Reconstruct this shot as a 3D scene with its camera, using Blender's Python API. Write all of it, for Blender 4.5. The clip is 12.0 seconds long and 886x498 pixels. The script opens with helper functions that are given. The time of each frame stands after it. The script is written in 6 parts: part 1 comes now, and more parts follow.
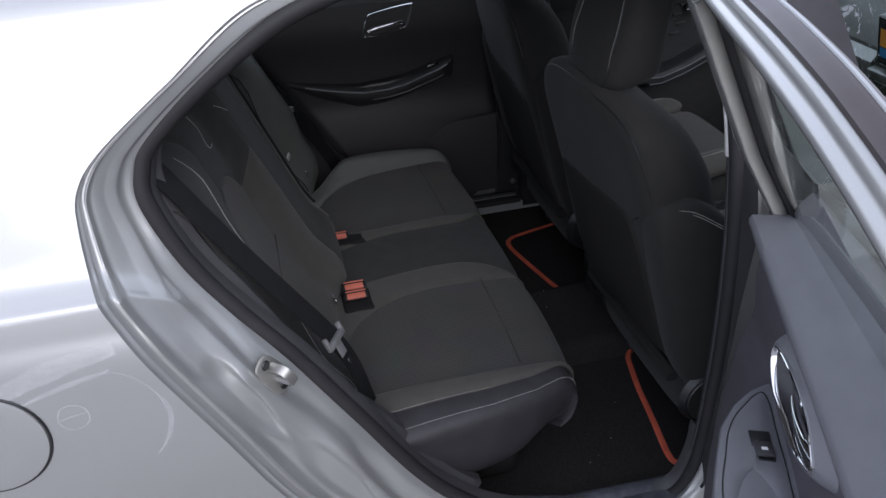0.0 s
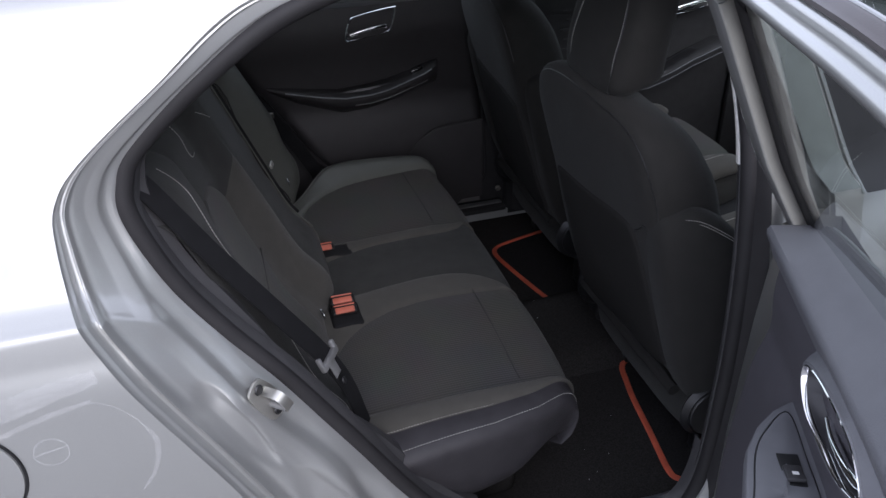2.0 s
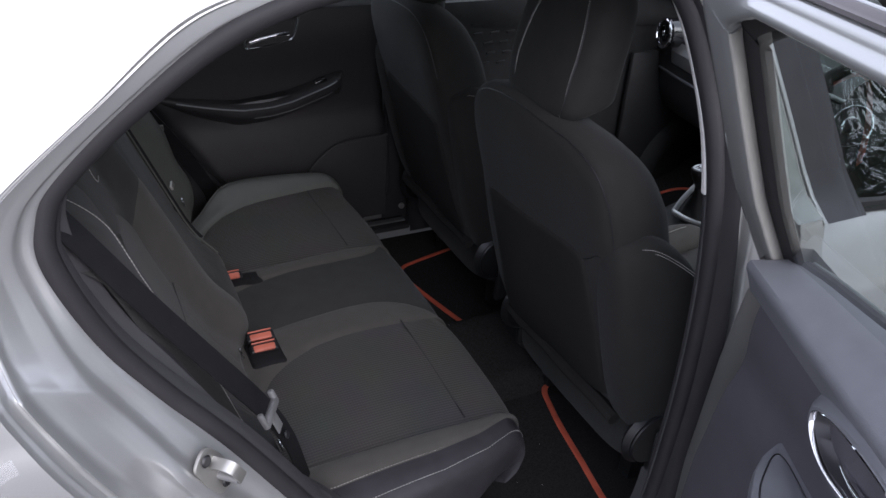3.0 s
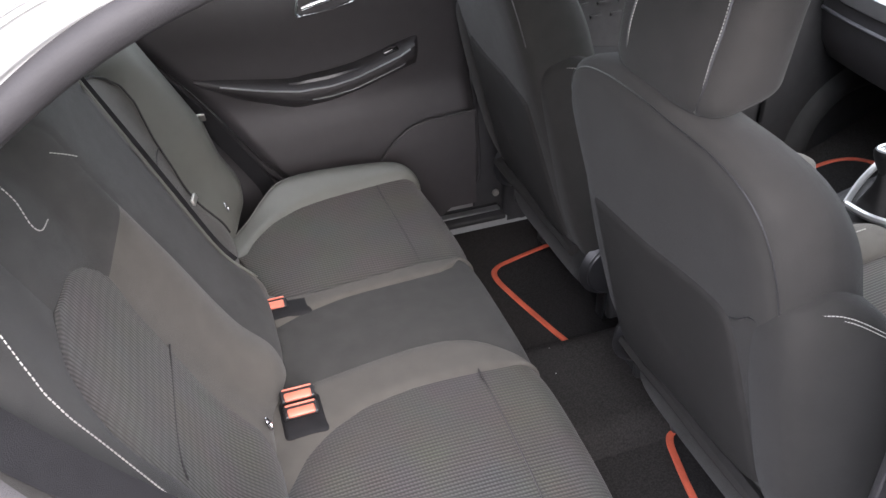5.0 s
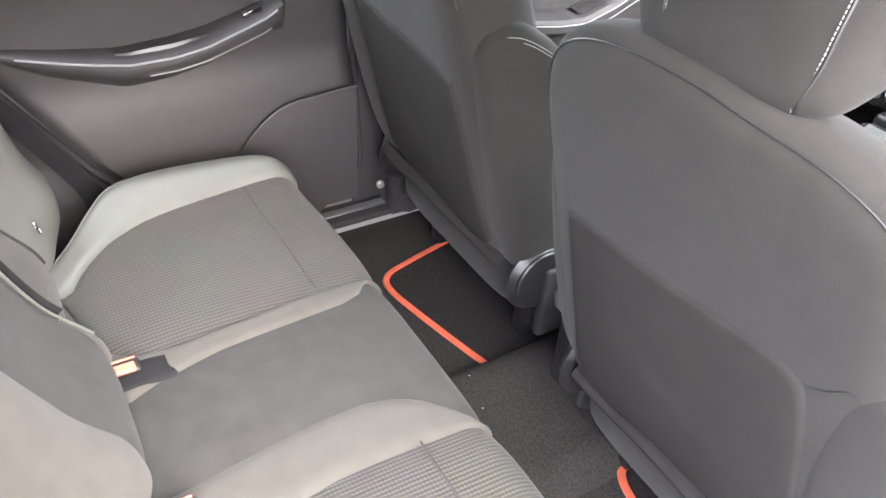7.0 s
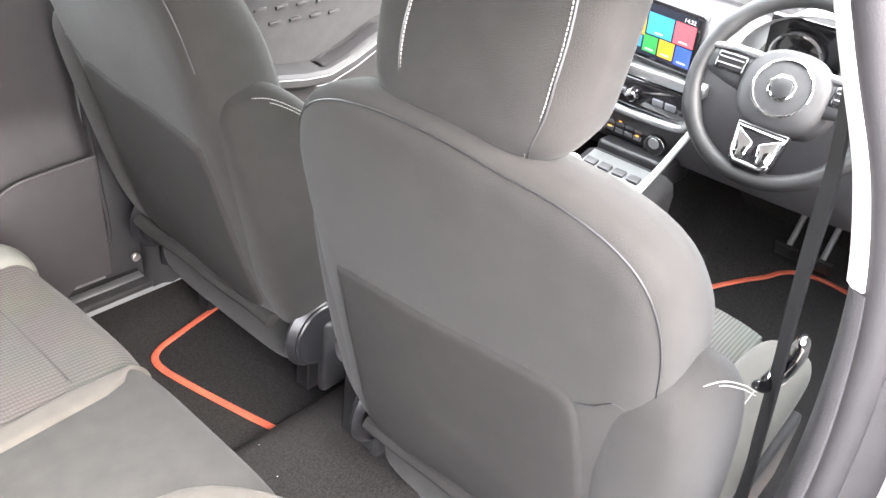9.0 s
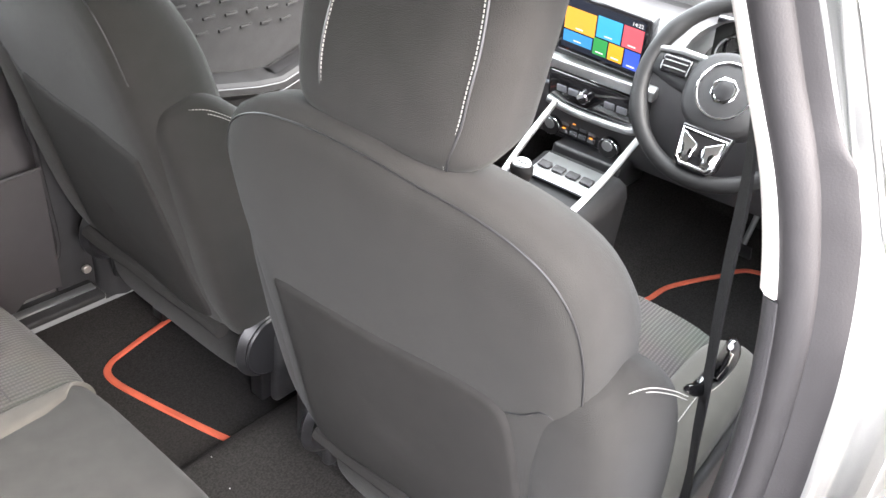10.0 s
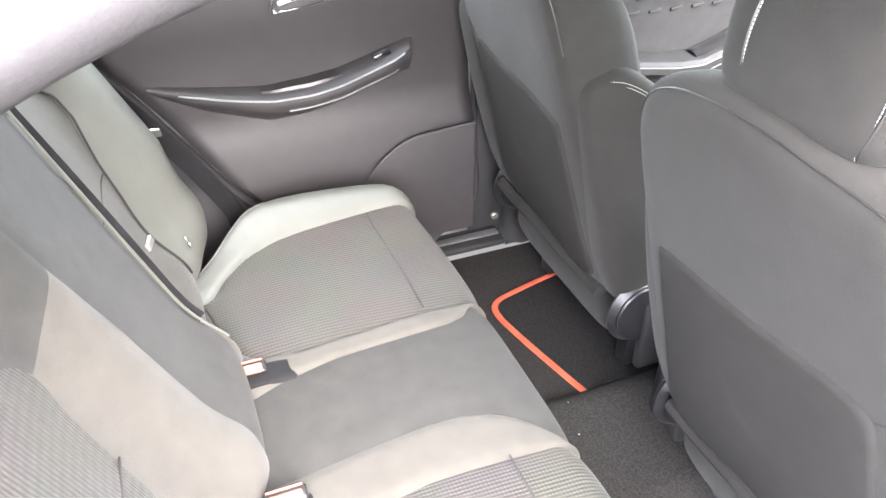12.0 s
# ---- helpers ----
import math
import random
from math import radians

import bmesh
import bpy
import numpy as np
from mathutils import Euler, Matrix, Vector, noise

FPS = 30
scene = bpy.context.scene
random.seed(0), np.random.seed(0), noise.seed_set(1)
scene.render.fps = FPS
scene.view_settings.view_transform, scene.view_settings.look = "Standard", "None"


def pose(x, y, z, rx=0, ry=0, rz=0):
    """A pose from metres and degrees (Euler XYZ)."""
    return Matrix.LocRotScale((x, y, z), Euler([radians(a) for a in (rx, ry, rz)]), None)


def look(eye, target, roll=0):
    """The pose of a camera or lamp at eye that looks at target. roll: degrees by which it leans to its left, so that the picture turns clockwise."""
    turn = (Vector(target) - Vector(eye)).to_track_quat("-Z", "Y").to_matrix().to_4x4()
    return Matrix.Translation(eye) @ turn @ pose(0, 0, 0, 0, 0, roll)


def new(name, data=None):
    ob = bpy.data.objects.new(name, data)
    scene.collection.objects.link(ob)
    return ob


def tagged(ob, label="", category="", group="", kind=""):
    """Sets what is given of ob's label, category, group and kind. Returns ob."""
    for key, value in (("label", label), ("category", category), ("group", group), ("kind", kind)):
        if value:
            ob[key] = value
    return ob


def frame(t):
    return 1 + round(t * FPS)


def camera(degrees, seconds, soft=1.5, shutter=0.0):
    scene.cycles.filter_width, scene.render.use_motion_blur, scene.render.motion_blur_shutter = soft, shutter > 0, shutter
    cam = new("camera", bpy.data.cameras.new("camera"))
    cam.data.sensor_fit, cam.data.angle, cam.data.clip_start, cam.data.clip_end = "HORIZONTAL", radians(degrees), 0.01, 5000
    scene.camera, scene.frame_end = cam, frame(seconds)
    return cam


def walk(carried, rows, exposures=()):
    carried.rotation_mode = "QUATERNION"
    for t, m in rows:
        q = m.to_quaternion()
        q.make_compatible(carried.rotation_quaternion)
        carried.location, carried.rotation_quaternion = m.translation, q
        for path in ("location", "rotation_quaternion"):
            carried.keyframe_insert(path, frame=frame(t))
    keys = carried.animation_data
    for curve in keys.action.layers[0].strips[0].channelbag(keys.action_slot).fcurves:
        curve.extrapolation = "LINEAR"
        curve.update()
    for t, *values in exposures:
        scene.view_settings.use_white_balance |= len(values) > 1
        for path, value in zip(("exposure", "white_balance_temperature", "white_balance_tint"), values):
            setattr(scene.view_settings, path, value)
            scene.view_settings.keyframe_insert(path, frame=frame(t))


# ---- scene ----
cam = camera(59.2, 12.0)
PATH = [
    (0, (-0.051, -1.766, 1.72), (0.325, -0.11, 0.663), -2.8),
    (0.5, (-0.05, -1.784, 1.72), (0.326, -0.142, 0.642), -3.0),
    (1, (-0.048, -1.756, 1.711), (0.339, -0.106, 0.65), -2.8),
    (1.5, (-0.07, -1.712, 1.701), (0.322, -0.061, 0.643), -2.7),
    (2, (-0.086, -1.687, 1.697), (0.367, -0.045, 0.649), -1.9),
    (2.5, (-0.151, -1.611, 1.685), (0.495, -0.028, 0.647), 1.2),
    (3, (-0.2, -1.51, 1.675), (0.599, 0.008, 0.646), 3.8),
    (3.5, (-0.142, -1.374, 1.644), (0.665, 0.171, 0.663), 3.5),
    (3.7, (-0.105, -1.315, 1.646), (0.627, 0.263, 0.659), 2.1),
    (5.3, (0.057, -1.123, 1.576), (0.537, 0.431, 0.412), -2.5),
    (5.5, (0.056, -1.108, 1.584), (0.545, 0.443, 0.42), -2.5),
    (6, (0.043, -0.961, 1.551), (0.711, 0.52, 0.384), 1.1),
    (6.5, (0.04, -0.82, 1.489), (0.867, 0.545, 0.284), 4.9),
    (6.7, (0.047, -0.787, 1.467), (0.886, 0.564, 0.255), 4.6),
    (8.3, (0.03, -0.714, 1.429), (1.176, 0.427, 0.253), 5.1),
    (8.5, (0.031, -0.719, 1.439), (1.249, 0.375, 0.291), 6.1),
    (9, (0.06, -0.746, 1.462), (1.394, 0.279, 0.38), 7.6),
    (9.5, (0.086, -0.771, 1.475), (1.451, 0.22, 0.4), 7.8),
    (10, (0.097, -0.779, 1.477), (1.47, 0.202, 0.403), 7.6),
    (10.5, (0.084, -0.755, 1.466), (1.372, 0.318, 0.375), 5.1),
    (11, (0.063, -0.738, 1.448), (1.055, 0.591, 0.33), 0.4),
    (11.5, (0.055, -0.75, 1.447), (0.869, 0.68, 0.31), 1.0),
    (12, (0.042, -0.839, 1.5), (0.635, 0.677, 0.338), -0.2),
]
walk(cam, [(t, look(eye, target, roll)) for t, eye, target, roll in PATH], [(0.0, 0.6, 5850, 17), (3.0, 0.9, 5950, 19), (3.5, 1.36, 6100, 21), (3.7, 1.74, 6150, 21), (5.3, 3.12, 6400, 18), (6.5, 4.07, 6500, 17), (8.5, 5.19, 6680, 16), (9.0, 5.03, 6720, 16), (9.5, 4.65, 6700, 16), (10.0, 4.31, 6700, 15), (10.5, 4.1, 6620, 16), (11.0, 4.22, 6450, 19), (11.5, 4.83, 6200, 18), (12.0, 5.05, 6500, 16)])
# ---- light ----
world = bpy.data.worlds.new("sky")
scene.world = world
world.use_nodes = True
wn = world.node_tree
sky = wn.nodes.new("ShaderNodeTexSky")
sky.sky_type = "NISHITA"
sky.sun_disc = False
sky.sun_elevation, sky.sun_rotation = radians(37), radians(176)
sky.air_density, sky.dust_density = 1.0, 2.0
cloud = wn.nodes.new("ShaderNodeMix")
cloud.data_type = "RGBA"
cloud.inputs[0].default_value = 0.62
cloud.inputs[7].default_value = (10.6, 10.7, 11.0, 1)
wn.links.new(sky.outputs[0], cloud.inputs[6])
wn.links.new(cloud.outputs[2], wn.nodes["Background"].inputs[0])
wn.nodes["Background"].inputs[1].default_value = 0.135
sun = new("sun", bpy.data.lights.new("sun", "SUN"))
sun.data.energy, sun.data.angle, sun.data.color = 0.95, radians(50), (1.0, 0.96, 0.91)
sun.matrix_world = look((0.25, -3.9, 3.0), (0, 0, 0))


# ---- materials ----
def mat(name, color, rough=0.6, metal=0.0, vary=0.15, scale=30.0, bump=0.0, bscale=400.0, coat=0.0, sheen=0.0, spec=0.5):
    m = bpy.data.materials.new(name)
    m.use_nodes = True
    nt = m.node_tree
    p = nt.nodes["Principled BSDF"]
    p.inputs["Roughness"].default_value = rough
    p.inputs["Metallic"].default_value = metal
    p.inputs["Coat Weight"].default_value = coat
    p.inputs["Coat Roughness"].default_value = 0.06
    p.inputs["Sheen Weight"].default_value = sheen
    p.inputs["Specular IOR Level"].default_value = spec
    tc = nt.nodes.new("ShaderNodeTexCoord")
    n1 = nt.nodes.new("ShaderNodeTexNoise")
    n1.inputs["Scale"].default_value = scale
    n1.inputs["Detail"].default_value = 6
    nt.links.new(tc.outputs["Object"], n1.inputs["Vector"])
    r = nt.nodes.new("ShaderNodeValToRGB")
    lo = [c * (1 - vary) for c in color]
    hi = [min(1, c * (1 + vary)) for c in color]
    r.color_ramp.elements[0].position, r.color_ramp.elements[1].position = 0.3, 0.7
    r.color_ramp.elements[0].color, r.color_ramp.elements[1].color = (*lo, 1), (*hi, 1)
    nt.links.new(n1.outputs["Fac"], r.inputs["Fac"])
    nt.links.new(r.outputs["Color"], p.inputs["Base Color"])
    if bump:
        n2 = nt.nodes.new("ShaderNodeTexNoise")
        n2.inputs["Scale"].default_value = bscale
        n2.inputs["Detail"].default_value = 3
        nt.links.new(tc.outputs["Object"], n2.inputs["Vector"])
        b = nt.nodes.new("ShaderNodeBump")
        b.inputs["Strength"].default_value = bump
        b.inputs["Distance"].default_value = 0.002
        nt.links.new(n2.outputs["Fac"], b.inputs["Height"])
        nt.links.new(b.outputs["Normal"], p.inputs["Normal"])
    return m


def ribbed(name, dark, light, axis, pitch):
    """Cloth with fine raised ribs, pitch metres apart along one axis of the thing."""
    m = mat(name, dark, 0.9, sheen=0.08, spec=0.3)
    nt = m.node_tree
    p = nt.nodes["Principled BSDF"]
    tc = nt.nodes.new("ShaderNodeTexCoord")
    nz = nt.nodes.new("ShaderNodeTexNoise")
    nz.inputs["Scale"].default_value = 9
    w = nt.nodes.new("ShaderNodeTexWave")
    w.bands_direction = axis
    w.inputs["Scale"].default_value = 2 * math.pi / pitch / 20
    w.inputs["Distortion"].default_value = 0.25
    w.inputs["Detail"].default_value = 2
    w.inputs["Detail Scale"].default_value = 3
    nt.links.new(tc.outputs["Object"], w.inputs["Vector"])
    beads = nt.nodes.new("ShaderNodeTexWave")
    beads.bands_direction = "X"
    beads.inputs["Scale"].default_value = 2 * math.pi / (pitch * 0.85) / 20
    beads.inputs["Distortion"].default_value = 0.6
    nt.links.new(tc.outputs["Object"], beads.inputs["Vector"])
    gap = nt.nodes.new("ShaderNodeMapRange")
    gap.inputs[3].default_value, gap.inputs[4].default_value = 0.6, 1.0
    nt.links.new(beads.outputs["Fac"], gap.inputs[0])
    knots = nt.nodes.new("ShaderNodeMath")
    knots.operation = "MULTIPLY"
    nt.links.new(w.outputs["Fac"], knots.inputs[0])
    nt.links.new(gap.outputs[0], knots.inputs[1])
    r = nt.nodes.new("ShaderNodeValToRGB")
    r.color_ramp.elements[0].position, r.color_ramp.elements[1].position = 0.2, 0.75
    r.color_ramp.elements[0].color, r.color_ramp.elements[1].color = (*dark, 1), (*light, 1)
    nt.links.new(knots.outputs[0], r.inputs["Fac"])
    mx = nt.nodes.new("ShaderNodeMix")
    mx.data_type, mx.blend_type = "RGBA", "MULTIPLY"
    mx.inputs[0].default_value = 0.35
    nt.links.new(tc.outputs["Object"], nz.inputs["Vector"])
    nt.links.new(r.outputs["Color"], mx.inputs[6])
    nt.links.new(nz.outputs["Color"], mx.inputs[7])
    nt.links.new(mx.outputs[2], p.inputs["Base Color"])
    b = nt.nodes.new("ShaderNodeBump")
    b.inputs["Strength"].default_value, b.inputs["Distance"].default_value = 0.6, 0.0015
    nt.links.new(knots.outputs[0], b.inputs["Height"])
    nt.links.new(b.outputs["Normal"], p.inputs["Normal"])
    return m


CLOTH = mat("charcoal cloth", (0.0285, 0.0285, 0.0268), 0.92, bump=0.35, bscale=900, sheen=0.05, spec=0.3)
# Same charcoal cloth, with the shade on the front seat backs in its colour.
CLOTH_SHADED = mat("shaded charcoal cloth", (0.0170, 0.0164, 0.0151), 0.9, vary=0.1, bump=0.35, bscale=900, sheen=0.05, spec=0.25)
POCKET = mat("seat back vinyl", (0.0165, 0.0157, 0.0149), 0.87, vary=0.1, bump=0.25, bscale=700, spec=0.25)
TAUPE = mat("taupe cloth", (0.056, 0.053, 0.0465), 0.92, vary=0.09, bump=0.35, bscale=900, sheen=0.1, spec=0.3)
RIB_Y = ribbed("ribbed seat cloth", (0.036, 0.0342, 0.0312), (0.072, 0.0685, 0.061), "Y", 0.0068)
# Bolster colour with the light on the far side of the bench painted in.
LIT_GREY = mat("lit grey leathercloth", (0.094, 0.096, 0.085), 0.42, vary=0.05, bump=0.2, bscale=800)
SKIRT = mat("black leathercloth", (0.030, 0.028, 0.031), 0.55, bump=0.2, bscale=800, spec=0.35)
SEAM = mat("dark seam", (0.023, 0.022, 0.022), 0.9)
THREAD = mat("pale thread", (0.31, 0.305, 0.285), 0.8)
PLASTIC = mat("dark grained plastic", (0.039, 0.038, 0.040), 0.5, vary=0.07, bump=0.35, bscale=600)
# Door plastic with the shade of the far side put into its colour.
CARD_SHADED = mat("shaded grained door plastic", (0.030, 0.028, 0.029), 0.5, vary=0.07, bump=0.35, bscale=600)
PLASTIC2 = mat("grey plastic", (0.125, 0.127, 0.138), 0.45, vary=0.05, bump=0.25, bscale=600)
BLACK = mat("black plastic", (0.012, 0.012, 0.013), 0.4)
GLOSS = mat("piano black", (0.008, 0.008, 0.009), 0.08, coat=1)
RUBBER = mat("rubber", (0.021, 0.020, 0.021), 0.6, vary=0.08, bump=0.15, bscale=500, spec=0.28)
STRIP = mat("smooth weather strip", (0.046, 0.039, 0.039), 0.36, vary=0.1, bump=0.05, bscale=500, spec=0.35)
WEB = mat("belt webbing", (0.013, 0.013, 0.014), 0.8, bump=0.5, bscale=1200, spec=0.12)
SILVER = mat("silver paint", (0.375, 0.38, 0.37), 0.36, 0.55, vary=0.03, scale=900, coat=1.0)
SATIN = mat("satin silver trim", (0.40, 0.41, 0.41), 0.38, 0.85, vary=0.05)
CHROME = mat("chrome", (0.8, 0.8, 0.82), 0.06, 1.0, vary=0.02)
STEEL = mat("zinc steel", (0.5, 0.49, 0.45), 0.42, 0.9, vary=0.1)
ZINC = mat("dull grey metal", (0.22, 0.22, 0.22), 0.5, 0.4)
FILM = mat("grey pillar film", (0.16, 0.175, 0.165), 0.22, coat=0.6)
TAPE = mat("grey frame tape", (0.30, 0.29, 0.265), 0.5, vary=0.05, spec=0.3)
# The same door plastic, paler for the light that falls on the open door.
CARD_LIT = mat("lit grained door plastic", (0.066, 0.063, 0.072), 0.5, vary=0.06, bump=0.35, bscale=600)
SCUFF = mat("scuffed sill plastic", (0.088, 0.094, 0.106), 0.48, vary=0.3, scale=45, bump=0.35, bscale=500)
DIM = mat("black grained plastic", (0.022, 0.022, 0.023), 0.6, bump=0.35, bscale=600, spec=0.35)
DARKFILM = mat("black satin film", (0.030, 0.029, 0.032), 0.3, spec=0.4)
ORANGE = mat("orange binding", (0.52, 0.10, 0.052), 0.7, bump=0.4, bscale=900)
BUTTON = mat("orange plastic", (0.50, 0.14, 0.09), 0.35)
CARPET = mat("black carpet", (0.030, 0.028, 0.027), 0.97, vary=0.4, scale=250, bump=0.8, bscale=700, spec=0.1)
MAT_PILE = mat("mat pile", (0.020, 0.019, 0.019), 0.97, vary=0.4, scale=250, bump=0.8, bscale=700, spec=0.1)
BEIGE = mat("pale trim", (0.62, 0.61, 0.58), 0.6, bump=0.2)
HEADLINER = mat("headliner cloth", (0.6, 0.6, 0.57), 0.95, bump=0.3)
CONCRETE = mat("worn concrete", (0.20, 0.196, 0.187), 0.9, vary=0.25, scale=3, bump=0.6, bscale=150)
WHITE = mat("white plastic", (0.75, 0.75, 0.74), 0.4)
LEATHER = mat("wheel leather", (0.012, 0.012, 0.0125), 0.5, bump=0.2, bscale=700, spec=0.3)
GLASS = bpy.data.materials.new("glass")
GLASS.use_nodes = True
gn = GLASS.node_tree
gn.nodes.remove(gn.nodes["Principled BSDF"])
g_clear, g_gloss, g_mix, g_face, g_pow, g_fres = (gn.nodes.new(k) for k in ("ShaderNodeBsdfTransparent", "ShaderNodeBsdfGlossy", "ShaderNodeMixShader", "ShaderNodeLayerWeight", "ShaderNodeMath", "ShaderNodeMath"))
g_face.inputs[0].default_value = 0.5
g_pow.operation, g_fres.operation = "POWER", "MULTIPLY_ADD"
g_pow.inputs[1].default_value = 4.0
g_fres.inputs[1].default_value, g_fres.inputs[2].default_value = 0.9, 0.13
g_clear.inputs[0].default_value = (0.80, 0.86, 0.83, 1)
g_gloss.inputs["Roughness"].default_value = 0.0
for x, y in ((g_face.outputs[1], g_pow.inputs[0]), (g_pow.outputs[0], g_fres.inputs[0]), (g_fres.outputs[0], g_mix.inputs[0]), (g_clear.outputs[0], g_mix.inputs[1]), (g_gloss.outputs[0], g_mix.inputs[2]), (g_mix.outputs[0], gn.nodes["Material Output"].inputs[0])):
    gn.links.new(x, y)


# Thin pale colour that imitates reflections in the paint of the rear quarter.
REFLECTION = mat("painted reflection", (0.80, 0.80, 0.80), 0.55)
refl = REFLECTION.node_tree
refl_noise = refl.nodes.new("ShaderNodeTexNoise")
refl_noise.inputs["Scale"].default_value = 14
refl_map = refl.nodes.new("ShaderNodeMapRange")
refl_map.inputs[1].default_value, refl_map.inputs[2].default_value, refl_map.inputs[3].default_value, refl_map.inputs[4].default_value = 0.35, 0.75, 0.08, 0.22
refl.links.new(refl_noise.outputs[0], refl_map.inputs[0])
refl.links.new(refl_map.outputs[0], refl.nodes["Principled BSDF"].inputs["Alpha"])


def glow(name, color, power):
    m = bpy.data.materials.new(name)
    m.use_nodes = True
    p = m.node_tree.nodes["Principled BSDF"]
    p.inputs["Base Color"].default_value = (*[c * 0.2 for c in color], 1)
    p.inputs["Emission Color"].default_value = (*color, 1)
    p.inputs["Emission Strength"].default_value = power
    p.inputs["Roughness"].default_value = 0.25
    return m


# ---- shaping ----
def V(*a):
    return Vector(a)


def curve(pts, n, closed=False):
    """n points along a smooth curve through pts, evenly by index."""
    pts = [Vector(p) for p in pts]
    k = len(pts)
    out = []
    spans = k if closed else k - 1
    for i in range(n):
        u = i * spans / (n if closed else n - 1)
        j = min(int(u), spans - 1)
        f = u - j
        if closed:
            a, b, c, d = (pts[(j + o) % k] for o in (-1, 0, 1, 2))
        else:
            b, c = pts[j], pts[j + 1]
            a = pts[j - 1] if j else 2 * b - c
            d = pts[j + 2] if j + 2 < k else 2 * c - b
        out.append(0.5 * (2 * b + (c - a) * f + (2 * a - 5 * b + 4 * c - d) * f * f + (3 * b - a - 3 * c + d) * f ** 3))
    return out


def lerp_table(x, xs, ys):
    return float(np.interp(x, xs, ys))


def loft(rings, closed=True, caps=(False, False)):
    bm = bmesh.new()
    vs = [[bm.verts.new(p) for p in r] for r in rings]
    n = len(rings[0])
    for a, b in zip(vs, vs[1:]):
        for i in range(n if closed else n - 1):
            j = (i + 1) % n
            bm.faces.new((a[i], a[j], b[j], b[i]))
    if caps[0]:
        bm.faces.new(vs[0][::-1])
    if caps[1]:
        bm.faces.new(vs[-1])
    return bm


def grid(f, us, vs, thick=0.0):
    """A sheet of points f(u, v)."""
    bm = loft([[f(u, v) for v in vs] for u in us], closed=False)
    if thick:
        geo = bmesh.ops.solidify(bm, geom=bm.faces[:], thickness=thick)
    return bm


def steps(a, b, n):
    return [a + (b - a) * i / (n - 1) for i in range(n)]


def tube(path, r, seg=8, closed=False, flat=1.0, up=None):
    """A round (or flattened) cord along a path."""
    path = [Vector(p) for p in path]
    n = len(path)
    rings = []
    side = None
    for i, p in enumerate(path):
        a = path[(i - 1) % n] if closed or i else path[0]
        b = path[(i + 1) % n] if closed or i < n - 1 else path[-1]
        d = (b - a).normalized()
        if up is not None:
            side = d.cross(Vector(up)).normalized()
        elif side is None:
            side = d.orthogonal().normalized()
        else:
            side = (side - d * side.dot(d)).normalized()
        o = side.cross(d)
        rr = r[i] if isinstance(r, (list, tuple)) else r
        rings.append([p + side * math.cos(t) * rr + o * math.sin(t) * rr * flat for t in (2 * math.pi * k / seg for k in range(seg))])
    if closed:
        rings.append(rings[0])
        bm = loft(rings)
        bmesh.ops.remove_doubles(bm, verts=bm.verts[:], dist=1e-6)
        return bm
    return loft(rings, caps=(True, True))


def box(x0, x1, y0, y1, z0, z1, bev=0.004, seg=2):
    bm = bmesh.new()
    bmesh.ops.create_cube(bm, size=1)
    for v in bm.verts:
        v.co = V(x0 + (v.co.x + 0.5) * (x1 - x0), y0 + (v.co.y + 0.5) * (y1 - y0), z0 + (v.co.z + 0.5) * (z1 - z0))
    if bev:
        bmesh.ops.bevel(bm, geom=bm.edges[:], offset=bev, segments=seg, profile=0.5, affect="EDGES")
    return bm


def disc(r, depth, seg=32, bev=0.002, hole=0.0):
    """A turned disc or ring about z."""
    prof = [(hole, 0), (r - bev, 0), (r, bev), (r, depth - bev), (r - bev, depth), (hole, depth)]
    rings = [[V(p * math.cos(t), p * math.sin(t), z) for p, z in prof] for t in (2 * math.pi * k / seg for k in range(seg))]
    rings.append(rings[0])
    bm = loft(rings, closed=hole > 0)
    bmesh.ops.remove_doubles(bm, verts=bm.verts[:], dist=1e-6)
    return bm


def slab(outline, depth, bev=0.003):
    """A flat outline (x, y) raised by depth along z, with a rounded edge."""
    rings = []
    cx = sum(p[0] for p in outline) / len(outline)
    cy = sum(p[1] for p in outline) / len(outline)
    for z, b in ((0, 0), (depth - bev, 0), (depth - bev * 0.3, bev * 0.3), (depth, bev)):
        ring = []
        for p in outline:
            d = V(p[0] - cx, p[1] - cy, 0)
            ring.append(V(p[0], p[1], z) - d.normalized() * b)
        rings.append(ring)
    return loft(rings, caps=(True, True))


def move(bm, m):
    bmesh.ops.transform(bm, matrix=m, verts=bm.verts[:])
    return bm


def merged(*bms):
    out = bmesh.new()
    for b in bms:
        me = bpy.data.meshes.new("tmp")
        b.to_mesh(me)
        b.free()
        out.from_mesh(me)
        bpy.data.meshes.remove(me)
    return out


def obj(name, bm, material, smooth=True, angle=40):
    bmesh.ops.recalc_face_normals(bm, faces=bm.faces[:])
    me = bpy.data.meshes.new(name)
    if smooth:
        for f in bm.faces:
            f.smooth = True
        for e in bm.edges:
            if len(e.link_faces) == 2 and e.calc_face_angle(0) > radians(angle):
                e.smooth = False
    bm.to_mesh(me)
    bm.free()
    me.materials.append(material)
    return new(name, me)


def part(name, bm, material, parent, label="", smooth=True, angle=40):
    ob = obj(name, bm, material, smooth, angle)
    ob.parent = parent
    ob.matrix_parent_inverse = Matrix()
    if label:
        ob["label"] = label
    return ob


def thing(name, label, category, at=(0, 0, 0), group="", kind=""):
    ob = new(name)
    ob.empty_display_size = 0.05
    ob.location = at
    return tagged(ob, label, category, group, kind)


